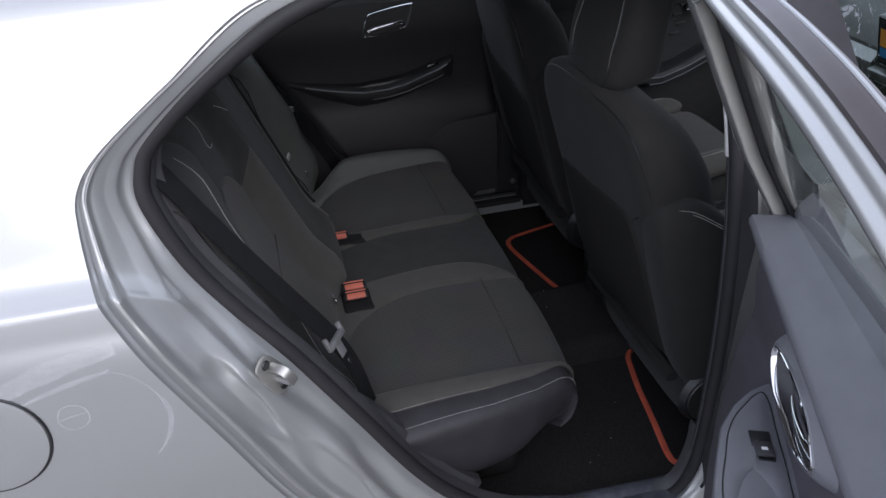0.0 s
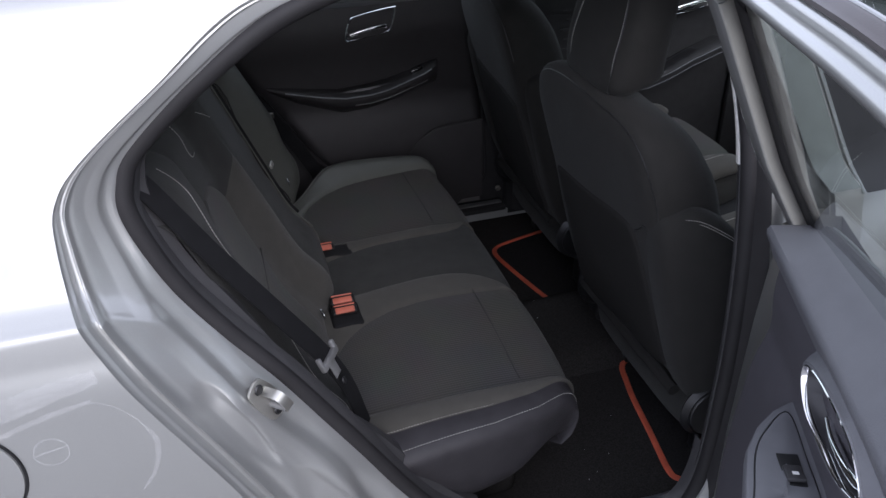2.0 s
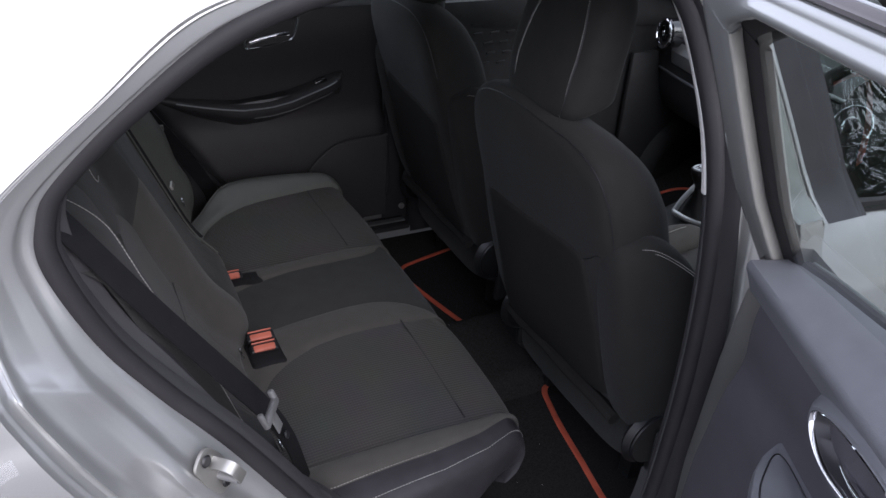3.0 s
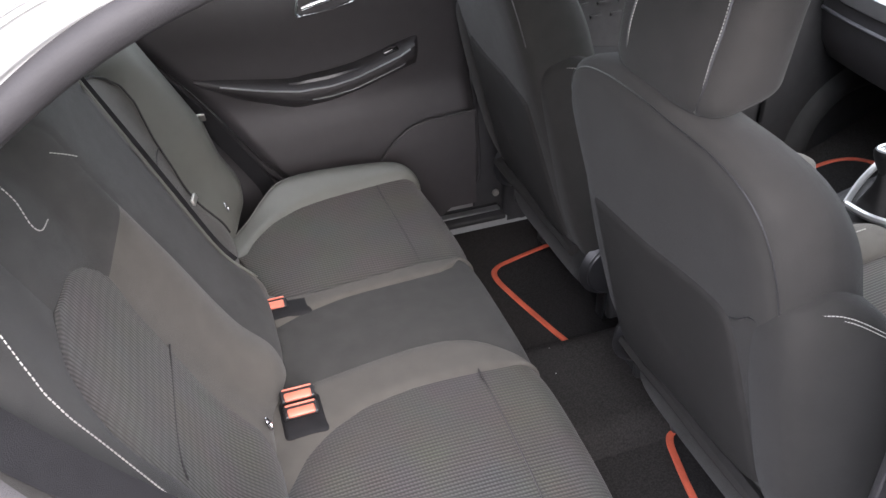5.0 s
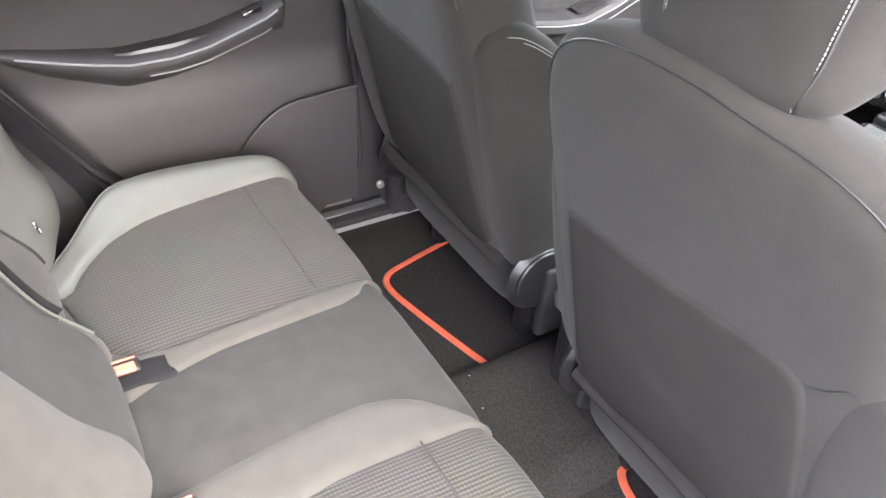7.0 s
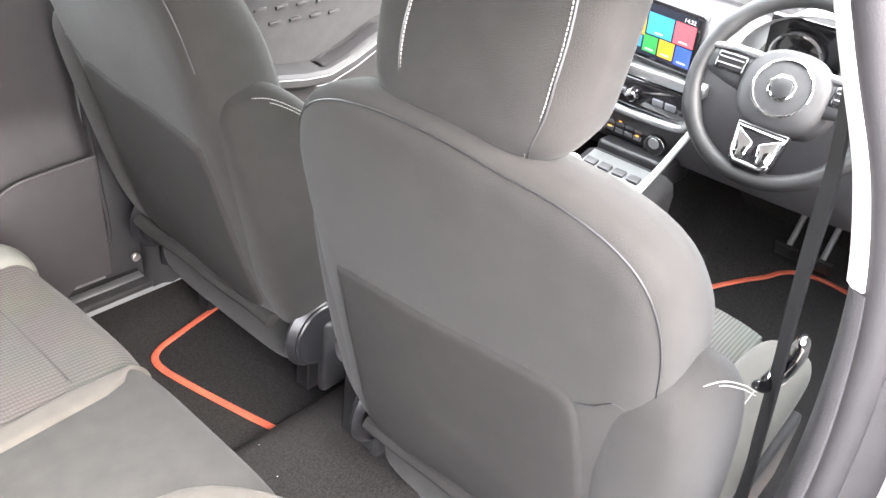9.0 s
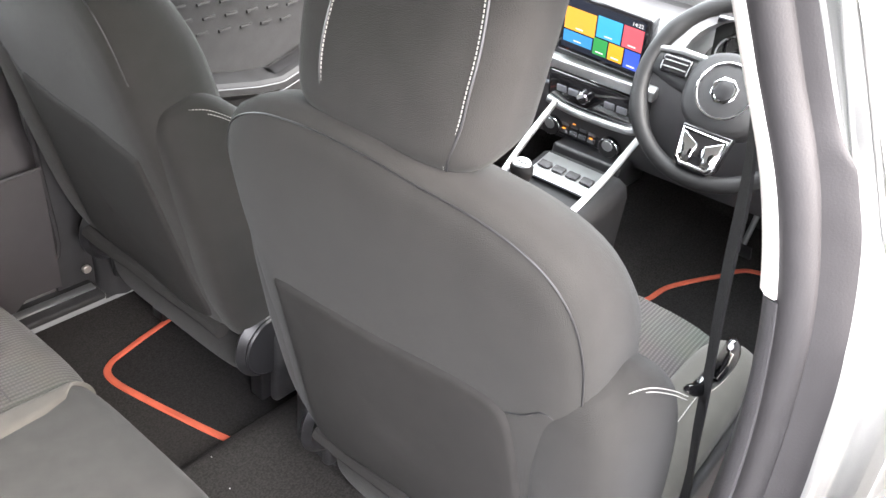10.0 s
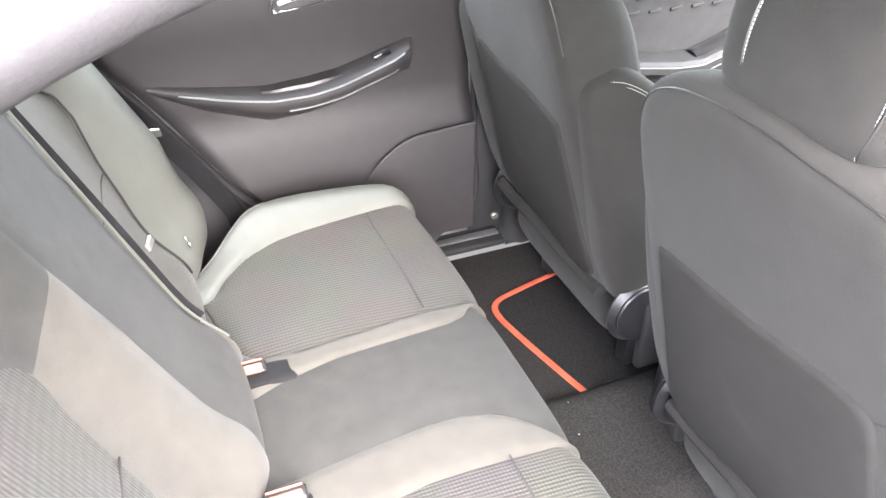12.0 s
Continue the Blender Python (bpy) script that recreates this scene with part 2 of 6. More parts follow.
def stitch(path, parent, material=None, pitch=0.006, r=0.0009, name="stitching"):
    """A row of short thread stitches along a path."""
    path = [Vector(p) for p in path]
    bms = []
    acc, nxt = 0.0, 0.0
    verts, faces = [], []
    for a, b in zip(path, path[1:]):
        L = (b - a).length
        if L < 1e-9:
            continue
        d = (b - a) / L
        s = d.orthogonal().normalized()
        o = d.cross(s)
        while nxt <= acc + L:
            p = a + d * (nxt - acc)
            i = len(verts)
            for q in (p, p + d * pitch * 0.68):
                for k in range(4):
                    verts.append(q + (s * math.cos(k * math.pi / 2) + o * math.sin(k * math.pi / 2)) * r)
            for k in range(4):
                faces.append((i + k, i + (k + 1) % 4, i + 4 + (k + 1) % 4, i + 4 + k))
            faces += [(i + 3, i + 2, i + 1, i), (i + 4, i + 5, i + 6, i + 7)]
            nxt += pitch
        acc += L
    me = bpy.data.meshes.new(name)
    me.from_pydata(verts, [], faces)
    me.materials.append(material or THREAD)
    ob = new(name, me)
    ob.parent = parent
    ob["label"] = "pale contrast stitching"
    return ob


# ---- ground ----
tagged(obj("ground", grid(lambda u, v: V(u, v, 0), steps(-400, 400, 9), steps(-400, 400, 9)), CONCRETE),
       "pale grey worn concrete ground beside the car", "ground", kind="structure")

# ---- car body ----
PROF = curve([(0.15, -0.79, 0.15), (0.35, -0.80, 0.35), (0.6, -0.825, 0.6), (0.8, -0.838, 0.8), (1.0, -0.828, 1.0), (1.07, -0.813, 1.07), (1.10, -0.806, 1.10),
              (1.109, -0.803, 1.109), (1.114, -0.798, 1.113), (1.12, -0.791, 1.117), (1.15, -0.763, 1.142), (1.2, -0.735, 1.2), (1.3, -0.69, 1.3), (1.4, -0.643, 1.4), (1.46, -0.612, 1.458),
              (1.5, -0.58, 1.482), (1.58, -0.50, 1.502), (1.78, -0.28, 1.52), (2.04, 0.0, 1.53)], 160)
PV, PY, PZ = [p[0] for p in PROF], [p[1] for p in PROF], [p[2] for p in PROF]


def skin(x, v, out=0.0):
    """The outer skin on the driver's side: x along the car, v up the side and over the roof."""
    y, z = lerp_table(v, PV, PY), lerp_table(v, PV, PZ)
    back = max(0.0, -x - 0.45)
    up = min(1.0, max(0.0, (v - 1.08) / 0.35))
    z -= up * 0.42 * back ** 1.6
    y += 0.10 * back * back * (0.4 + 0.6 * up)
    fwd = max(0.0, x - 1.0)
    z -= up * 0.55 * fwd
    return V(x, y - out, z)


EDGE = [(0.12, 1.478), (-0.05, 1.445), (-0.18, 1.36), (-0.283, 1.288), (-0.322, 1.245), (-0.332, 1.20), (-0.325, 1.12), (-0.284, 1.02), (-0.197, 0.845),
        (-0.125, 0.685), (-0.03, 0.52), (0.08, 0.405), (0.22, 0.315), (0.45, 0.255), (0.72, 0.245), (0.825, 0.34), (0.84, 0.65), (0.825, 0.9),
        (0.805, 1.1), (0.775, 1.28), (0.745, 1.42), (0.69, 1.472), (0.38, 1.492)]
SEAL = [(0.15, -0.59, 1.458), (0.0, -0.605, 1.42), (-0.13, -0.62, 1.345), (-0.225, -0.635, 1.27), (-0.25, -0.645, 1.228), (-0.252, -0.655, 1.175),
        (-0.215, -0.665, 1.07), (-0.155, -0.675, 0.97), (-0.075, -0.69, 0.86), (0.022, -0.70, 0.70), (0.12, -0.70, 0.53), (0.20, -0.70, 0.43),
        (0.30, -0.705, 0.355), (0.46, -0.71, 0.30), (0.66, -0.715, 0.285), (0.728, -0.725, 0.38), (0.736, -0.735, 0.65), (0.727, -0.735, 0.9),
        (0.721, -0.715, 1.08), (0.719, -0.681, 1.2), (0.713, -0.633, 1.30), (0.684, -0.592, 1.40), (0.632, -0.578, 1.447), (0.55, -0.58, 1.466), (0.36, -0.585, 1.472)]
NE = 460
edge = [(p.x, p.y) for p in curve([(x, v, 0) for x, v in EDGE], NE, True)]
seal = curve(SEAL, NE, True)
edge3 = [skin(x, v) for x, v in edge]

# side panel with the rear door opening
FAR = {"x0": -1.55, "x1": 0.86, "v0": 0.16, "v1": 2.04}


def far_point(x, v):
    cx, cv = 0.22, 0.95
    dx, dv = x - cx, v - cv
    k = min((FAR["x1"] - cx) / dx if dx > 1e-6 else 1e9, (FAR["x0"] - cx) / dx if dx < -1e-6 else 1e9,
            (FAR["v1"] - cv) / dv if dv > 1e-6 else 1e9, (FAR["v0"] - cv) / dv if dv < -1e-6 else 1e9)
    return cx + dx * k, cv + dv * k


body = thing("car_body", "silver metallic car body with open rear doorway", "car body", kind="structure")
rings = []
for k in [(i / 90) ** 1.5 for i in range(91)]:
    rings.append([skin(x + (far_point(x, v)[0] - x) * k, v + (far_point(x, v)[1] - v) * k) for x, v in edge])
part("side_panel", loft(rings), SILVER, body, "silver painted rear quarter and roof panel", angle=60)
def stamped(e, q, a, k):
    """A point of the rebate between skin edge e and seal q, with pressed-in relief."""
    wave = math.exp(-((e.x + 0.15) ** 2 + (e.z - 0.80) ** 2) / 0.006) - 0.5 * math.exp(-((e.x + 0.02) ** 2 + (e.z - 0.60) ** 2) / 0.006)
    a += 0.12 * wave * max(0.0, 1 - abs(a - 0.68) / 0.16)
    p = V(e.x + (q.x - e.x) * a, e.y + (q.y - e.y) * k, e.z + (q.z - e.z) * a)
    for cx, cz, r, d in ((-0.215, 1.00, 0.045, 0.010), (-0.150, 0.905, 0.022, -0.008), (-0.045, 0.79, 0.05, 0.014), (0.075, 0.62, 0.045, 0.012), (-0.285, 1.16, 0.05, 0.010), (0.81, 0.75, 0.05, 0.008), (0.80, 1.0, 0.04, 0.008)):
        f = math.exp(-((p.x - cx) ** 2 + (p.z - cz) ** 2) / (2 * r * r))
        p.y += d * f * min(1, max(0, (a - 0.25) * 6)) * min(1, max(0, (1.0 - a) * 4))
    # long leaf-shaped pressings behind the outer lip
    for cx, cz, half, w, d in ((-0.160, 0.862, 0.105, 0.020, 0.010), (-0.025, 0.625, 0.140, 0.024, 0.011)):
        u, v = (p.x - cx) * 0.47 - (p.z - cz) * 0.88, (p.x - cx) * 0.88 + (p.z - cz) * 0.47
        q = (u / half) ** 2 + (v / (w * (1 - 0.45 * u / half))) ** 2
        if q < 1:
            p.y += d * min(1.0, (1 - q) * 1.8) * min(1, max(0, (a - 0.18) * 12))
    return p


rings = [edge3]
for a, k in ((0.008, 0.03), (0.018, 0.06), (0.03, 0.075), (0.05, 0.08), (0.06, 0.10), (0.068, 0.17), (0.08, 0.205), (0.10, 0.21), (0.125, 0.205), (0.14, 0.18), (0.155, 0.175), (0.168, 0.20), (0.178, 0.29), (0.195, 0.345), (0.22, 0.365), (0.24, 0.3725), (0.26, 0.38), (0.28, 0.387), (0.30, 0.393), (0.32, 0.40), (0.34, 0.4075), (0.36, 0.415), (0.38, 0.4225), (0.40, 0.43), (0.42, 0.4375), (0.44, 0.445),
             (0.46, 0.4525), (0.48, 0.46), (0.50, 0.469), (0.525, 0.479), (0.55, 0.49), (0.60, 0.515), (0.625, 0.535), (0.645, 0.58), (0.665, 0.65), (0.685, 0.70), (0.71, 0.725), (0.76, 0.75), (0.83, 0.78), (0.9, 0.83), (0.96, 0.92), (1.04, 1.0), (1.10, 1.15)):
    rings.append([stamped(e, q, a, k) for e, q in zip(edge3, seal)])
part("door_frame", loft(rings), SILVER, body, "silver painted door opening rebate", angle=50)
high = lambda z: lerp_table(z, [0.78, 1.12], [0.0, 1.0])
low_band = ((0.62, 0.66), (0.63, 0.54), (0.66, 0.50), (0.74, 0.55), (0.84, 0.66), (0.92, 0.80), (1.0, 0.98))
top_band = ((0.85, 0.82), (0.86, 0.71), (0.88, 0.69), (0.91, 0.73), (0.94, 0.79), (0.97, 0.87), (1.0, 0.98))
pil = [i for i, q in enumerate(seal) if q.x > 0.60 and q.z > 0.42]
bands = [[stamped(edge3[i], seal[i], a + (a1 - a) * high(seal[i].z), k + (k1 - k) * high(seal[i].z)) + V(-0.003, -0.006, 0) for (a, k), (a1, k1) in zip(low_band, top_band)] for i in pil]
part("pillar_seal", loft(bands, closed=False), RUBBER, body, "dark rubber strip on the door pillar")
part("door_seal", tube([q + V(0, 0.004, 0) for q in seal], [0.016 + (0.003 * lerp_table(q.z, [0.95, 1.25], [0.0, 1.0]) if q.x > 0.6 else 0.0) for q in seal], 10, True), RUBBER, body, "black rubber door seal")
mid = V(0.25, 0, 0.95)
first = max(i for i, q in enumerate(seal) if q.x > 0.5 and q.z > 0.5) + 1
round_seal = seal[first:] + seal[:first]
inner = []
part("sill_plate", loft([[V(x, -0.70, z), V(x, -0.695, z + 0.010), V(x, -0.684, z + 0.014), V(x, -0.668, z + 0.012), V(x, -0.656, z + 0.004), V(x, -0.650, z - 0.014), V(x, -0.645, 0.24)] for x, z in [(x, lerp_table(x, [0.18, 0.30, 0.46, 0.68, 0.80], [0.43, 0.352, 0.302, 0.290, 0.295])) for x in steps(0.18, 0.80, 26)]], closed=False), SCUFF, body, "scuffed dark plastic sill plate")
for dd, dy in ((0.008, 0.006), (0.016, 0.014), (0.021, 0.024), (0.023, 0.036)):
    inner.append([q + (V(mid.x - q.x, 0, mid.z - q.z).normalized() * dd) + V(0, dy, 0) for q in round_seal if not (q.x > 0.5 and q.z > 0.5)])
part("opening_trim", loft(inner, closed=False), PLASTIC, body, "dark plastic trim round the opening")

# ---- left side, roof and floor ----
cabin = thing("cabin_shell", "dark cabin lining with carpet floor and headliner", "cabin", kind="structure")


def floor_z(x, y):
    hump = 0.05 * math.exp(-((y - 0.0) / 0.165) ** 14)
    toe = 0.55 * max(0.0, x - 1.75) ** 1.3
    return 0.245 + hump + toe


part("floor_carpet", grid(lambda x, y: V(x, y, floor_z(x, y)), steps(-0.1, 2.3, 60), steps(-0.70, 0.74, 90)), CARPET, cabin, "black carpet floor with a low tunnel")
part("sill_trim", loft([[V(x, -0.70, 0.24), V(x, -0.688, 0.28), V(x, -0.692, 0.30), V(x, -0.71, 0.31), V(x, -0.76, 0.31)] for x in steps(0.10, 0.80, 20)], closed=False), SCUFF, cabin, "dark plastic sill trim")
part("headliner", grid(lambda x, y: V(x, y, 1.50 - 0.05 * (abs(y) / 0.58) ** 4 - 0.45 * max(0, x - 1.0) ** 1.3 - 0.3 * max(0, -x - 0.1) ** 1.5), steps(-0.7, 1.25, 30), steps(-0.575, 0.575, 20)), HEADLINER, cabin, "pale cloth headliner")
part("rear_bulkhead", grid(lambda y, z: V(-0.42 + 0.1 * (1.1 - z), y, z), steps(-0.72, 0.72, 8), steps(0.25, 1.08, 8)), CLOTH, cabin)
part("parcel_shelf", grid(lambda x, y: V(x, y, 1.06), steps(-1.0, -0.25, 6), steps(-0.66, 0.66, 8)), CLOTH, cabin)
low = [q for q in seal if q.x < 0.30 and 0.40 < q.z < 1.30 and q.x < 0.2 + 0.2 * (q.z < 0.5)]
low.sort(key=lambda q: -q.z)
dip = lambda z: math.exp(-((z - 0.80) / 0.12) ** 2)
part("wheel_arch_trim", loft([[q + V(0.01, 0.03, 0.0), q + V(0.03 - 0.03 * dip(q.z), 0.05, 0.005), q + V(0.03 - 0.05 * dip(q.z), 0.075, 0.005), V(max(-0.36, q.x - 0.1), -0.585, q.z + 0.02)] for q in low], closed=False), PLASTIC, cabin, "dark plastic side trim beside the seat")
lx_rear = lambda z: lerp_table(z, [0.30, 0.37, 0.5, 0.6, 0.84, 1.0, 1.1], [0.36, 0.31, 0.235, 0.155, 0.0, -0.12, -0.2])
part("wheel_arch_trim", grid(lambda z, k: V(-0.42 + (lx_rear(z) - 0.012 + 0.42) * k, 0.705 + 0.02 * k, z), steps(0.30, 1.1, 16), steps(0, 1, 8)), PLASTIC, cabin, "dark plastic side trim beside the seat")
part("left_door_seal", tube([V(lx_rear(z) - 0.008, 0.722, z) for z in steps(0.34, 1.08, 24)], 0.010, 8), RUBBER, cabin, "black rubber door seal")

part("kick_panel", box(1.70, 2.32, 0.700, 0.722, 0.246, 0.86, 0.006), DIM, cabin, "black plastic footwell side panel")

# B-pillar trim on the driver's side, pale above and dark below
front = [q for q in seal if q.x > 0.6 and 0.42 < q.z < 1.42]
front.sort(key=lambda q: q.z)


def pillar(q, more=0.0):
    q = q + V(-more * 0.4, more, 0)
    return [V(q.x - 0.010, q.y + 0.014, q.z), V(q.x - 0.016, q.y + 0.018, q.z), V(q.x - 0.014, q.y + 0.026, q.z), V(q.x - 0.006, q.y + 0.033, q.z), V(q.x + 0.05, q.y + 0.046, q.z), V(q.x + 0.13, q.y + 0.044, q.z), V(q.x + 0.145, q.y + 0.005, q.z)]


def pillar_at(z, more=0.0):
    for a, b in zip(front, front[1:]):
        if a.z <= z <= b.z:
            return pillar(a.lerp(b, (z - a.z) / max(1e-6, b.z - a.z)), more)
    return pillar(front[0] if z < front[0].z else front[-1], more)


part("pillar_trim_upper", loft([pillar_at(z, 0.0) for z in steps(1.122, 1.415, 24)], caps=(True, True)), BEIGE, cabin, "pale grey upper pillar trim")
part("pillar_trim_lower", loft([pillar_at(z, -0.003) for z in steps(0.42, 1.119, 40)], caps=(True, True)), PLASTIC, cabin, "dark plastic lower pillar trim")

# left body side with window openings
wall = thing("left_body_side", "dark lined left body side with window openings", "car body", kind="structure")
part("roof_rail", tube(curve([(-0.75, 0.60, 1.20), (-0.3, 0.60, 1.36), (0.1, 0.58, 1.45), (0.6, 0.575, 1.46), (1.1, 0.58, 1.41), (1.6, 0.62, 1.18), (1.95, 0.66, 1.03)], 40), 0.035, 10), PLASTIC, wall)
part("pillar", tube([(0.87, 0.725, 0.3), (0.87, 0.72, 1.05), (0.80, 0.61, 1.44)], [0.05, 0.05, 0.04], 10), DIM, wall)
part("pillar_panel", box(0.735, 0.90, 0.742, 0.756, 0.30, 1.10, 0.004), DIM, wall, "black lower pillar panel")
part("outer_skin", grid(lambda x, v: V(skin(x, v).x, -skin(x, v).y, skin(x, v).z), steps(-1.55, 2.9, 40), steps(0.2, 1.09, 16)), SILVER, wall, "silver painted left side")
part("rear_quarter", grid(lambda x, v: V(skin(x, v).x, -skin(x, v).y, skin(x, v).z), steps(-1.55, -0.33, 20), steps(1.05, 2.04, 24)), SILVER, wall)
part("roof_panel", grid(lambda x, v: V(skin(x, v).x, -skin(x, v).y, skin(x, v).z), steps(-0.4, 1.15, 24), steps(1.47, 2.04, 14)), SILVER, wall)
part("front_roof", grid(lambda x, v: skin(x, v), steps(0.86, 1.15, 8), steps(1.47, 2.04, 14)), SILVER, wall)
wind = part("window_pane", grid(lambda x, v: V(skin(x, v).x, -skin(x, v).y - 0.012, skin(x, v).z), steps(-0.30, 1.5, 24), steps(1.08, 1.45, 8)), GLASS, wall, "clear side window glass")
wind.visible_shadow = False
screen_glass = part("windscreen", grid(lambda k, y: V(1.16 + 0.95 * k, y, 1.43 - 0.46 * k - 0.03 * (y / 0.6) ** 2), steps(0, 1, 10), steps(-0.62, 0.62, 12)), GLASS, wall, "clear windscreen glass")
screen_glass.visible_shadow = False

# ---- rear bench ----
bench = thing("rear_bench", "charcoal and taupe cloth rear bench with stitched panels", "seat")
CL = 0.445


def cushion(s, y, lift=0.0):
    a = abs(y)
    side = max(0.0, a - 0.53) / 0.13
    top = 0.592 + 0.012 * math.sin(min(s, CL) / CL * math.pi) + (0.034 if y > 0 else 0.012) * math.exp(-((a - 0.565) / 0.06) ** 2) - 0.03 * side ** 3
    front = CL + 0.035 * (1 - (a / 0.66) ** 4) - 0.015
    r = 0.055
    if s < CL:
        x, z = s / CL * front, top
        n = V(0, 0, 1)
    else:
        t = min((s - CL) / r, math.pi / 2)
        e = max(0.0, s - CL - r * math.pi / 2)
        x, z = front + r * math.sin(t) - e * 0.12 - 2.2 * e * e, top - r * (1 - math.cos(t)) - e
        n = V(math.sin(t), 0, math.cos(t))
    return V(x, y, z) + n * lift


SS = steps(0, CL, 26) + [CL + 0.0864 * i / 10 for i in range(1, 11)] + [CL + 0.0864 + 0.100 * i / 6 for i in range(1, 7)]


def panel(name, lo, hi, material, parent, surf, ss, n=14, puff=0.006, label=""):
    """An upholstered panel between two seam curves, puffed out between them."""
    def f(s, k):
        y0, y1 = lo(s), hi(s)
        return surf(s, y0 + (y1 - y0) * k, puff * (1 - abs(2 * k - 1) ** 5) - 0.003)
    return part(name, grid(f, ss, steps(0, 1, n)), material, parent, label)


tab = lambda xs, ys: (lambda s: lerp_table(s, xs, ys))
c_in = tab([0, 0.057, 0.118, 0.208, 0.324, 0.41, 0.445, 0.458, 0.468, 0.6], [0.060, 0.064, 0.088, 0.108, 0.119, 0.130, 0.143, 0.157, 0.169, 0.171])
c_in_r = tab([0, 0.055, 0.125, 0.205, 0.29, 0.352, 0.40, 0.435, 0.46, 0.485, 0.6], [0.109, 0.109, 0.104, 0.094, 0.083, 0.081, 0.092, 0.117, 0.15, 0.178, 0.18])
i_in = tab([0, 0.03, 0.05, 0.076, 0.12, 0.18, 0.26, 0.33, 0.45, 0.5, 0.6], [0.34, 0.33, 0.30, 0.262, 0.227, 0.199, 0.184, 0.181, 0.181, 0.184, 0.186])
i_in_l = tab([0, 0.040, 0.046, 0.054, 0.063, 0.085, 0.107, 0.171, 0.263, 0.378, 0.46, 0.6], [0.33, 0.32, 0.27, 0.225, 0.195, 0.168, 0.156, 0.147, 0.155, 0.171, 0.171, 0.173])
i_out = tab([0, 0.040, 0.052, 0.068, 0.095, 0.131, 0.188, 0.242, 0.297, 0.368, 0.425, 0.5, 0.7], [0.333, 0.335, 0.347, 0.379, 0.416, 0.45, 0.477, 0.488, 0.496, 0.506, 0.514, 0.52, 0.53])
i_out_r = tab([0, 0.02, 0.06, 0.2, 0.4, 0.5, 0.7], [0.50, 0.525, 0.535, 0.54, 0.54, 0.54, 0.54])
b_out = tab([0, 0.03, 0.06, 0.10, 0.15, 0.20, 0.26, 0.32, 0.383, 0.43, 0.46, 0.5, 0.7], [0.40, 0.425, 0.463, 0.512, 0.558, 0.590, 0.614, 0.626, 0.620, 0.597, 0.574, 0.555, 0.55])
b_wide = tab([0, 0.1, 0.3, 0.40, 0.46, 0.5, 0.7], [0.63, 0.64, 0.622, 0.60, 0.575, 0.56, 0.55])
b_near = tab([0, 0.1, 0.3, 0.4, 0.46, 0.5, 0.7], [0.590, 0.600, 0.592, 0.578, 0.556, 0.545, 0.545])
panel("centre_panel", lambda s: -c_in_r(s), c_in, CLOTH, bench, cushion, SS, label="charcoal cloth centre panel")
for sg in (-1, 1):
    m = lambda f: (lambda s: sg * f(s))
    i_i = i_in_l if sg > 0 else i_in
    panel("inner_strip", m(c_in if sg > 0 else c_in_r), m(i_i), TAUPE, bench, cushion, SS, 12, 0.007, "taupe cloth strip")
    i_o = i_out if sg > 0 else i_out_r
    panel("insert", m(i_i), m(i_o), RIB_Y, bench, cushion, SS, 24, 0.009, "ribbed grey cloth insert")
    b_o = b_out if sg > 0 else b_near
    # Far bolster takes the lit colour, the near one stays darker.
    panel("bolster", m(i_o), m(b_o), TAUPE if sg < 0 else LIT_GREY, bench, cushion, SS, 14, 0.010, "taupe cloth bolster" if sg < 0 else "grey far bolster, coloured pale for the light on it")
    def side(s, k):
        p = cushion(s, sg * (b_o(s) - 0.002))
        wide = b_out(s) + 0.016 - b_o(s) if sg > 0 else b_wide(s) + 0.030 - b_o(s)
        a = min(1.0, k * 3) * math.pi / 2
        low = max(0.0, k * 3 - 1) / 2
        turn = max(0.0, min(1.0, (s - 0.36) / 0.12))
        foot = 0.385 + 0.055 * turn * turn * (3 - 2 * turn) + 0.07 * max(0.0, min(1.0, (0.22 - s) / 0.10))
        tuck = 0.02 * low + 0.03 * low ** 6
        z = p.z - min(0.030, 0.5 * max(0.0, p.z - foot)) * (1 - math.cos(a))
        return V(p.x - tuck * min(1.0, s / CL), p.y + sg * (wide * math.sin(a) - tuck), z - low * max(0.0, z - foot))
    part("side_panel", grid(side, SS, steps(0, 1, 16)), SKIRT, bench, "black leathercloth cushion side")
    part("crease", tube([cushion(0.385, sg * y, 0.0056) for y in steps(0.18, 0.50 if sg > 0 else 0.53, 20)], 0.0014, 6), SEAM, bench)
    stitch([cushion(s, sg * (b_o(s) - 0.004), 0.0016) for s in steps(0.02, 0.53, 60)], bench, r=0.0007)
    stitch([side(s, 0.30 if sg > 0 else 0.15) + V(0, sg * 0.0008, 0.0008) for s in steps(0.02, 0.53, 60)], bench, r=0.0007)

part("base", box(-0.05, 0.40, -0.52, 0.56, 0.246, 0.40, 0.03, 3), CARPET, bench, "black carpeted bench base")

# backrest
back = bench
TILT_B = radians(21.5)


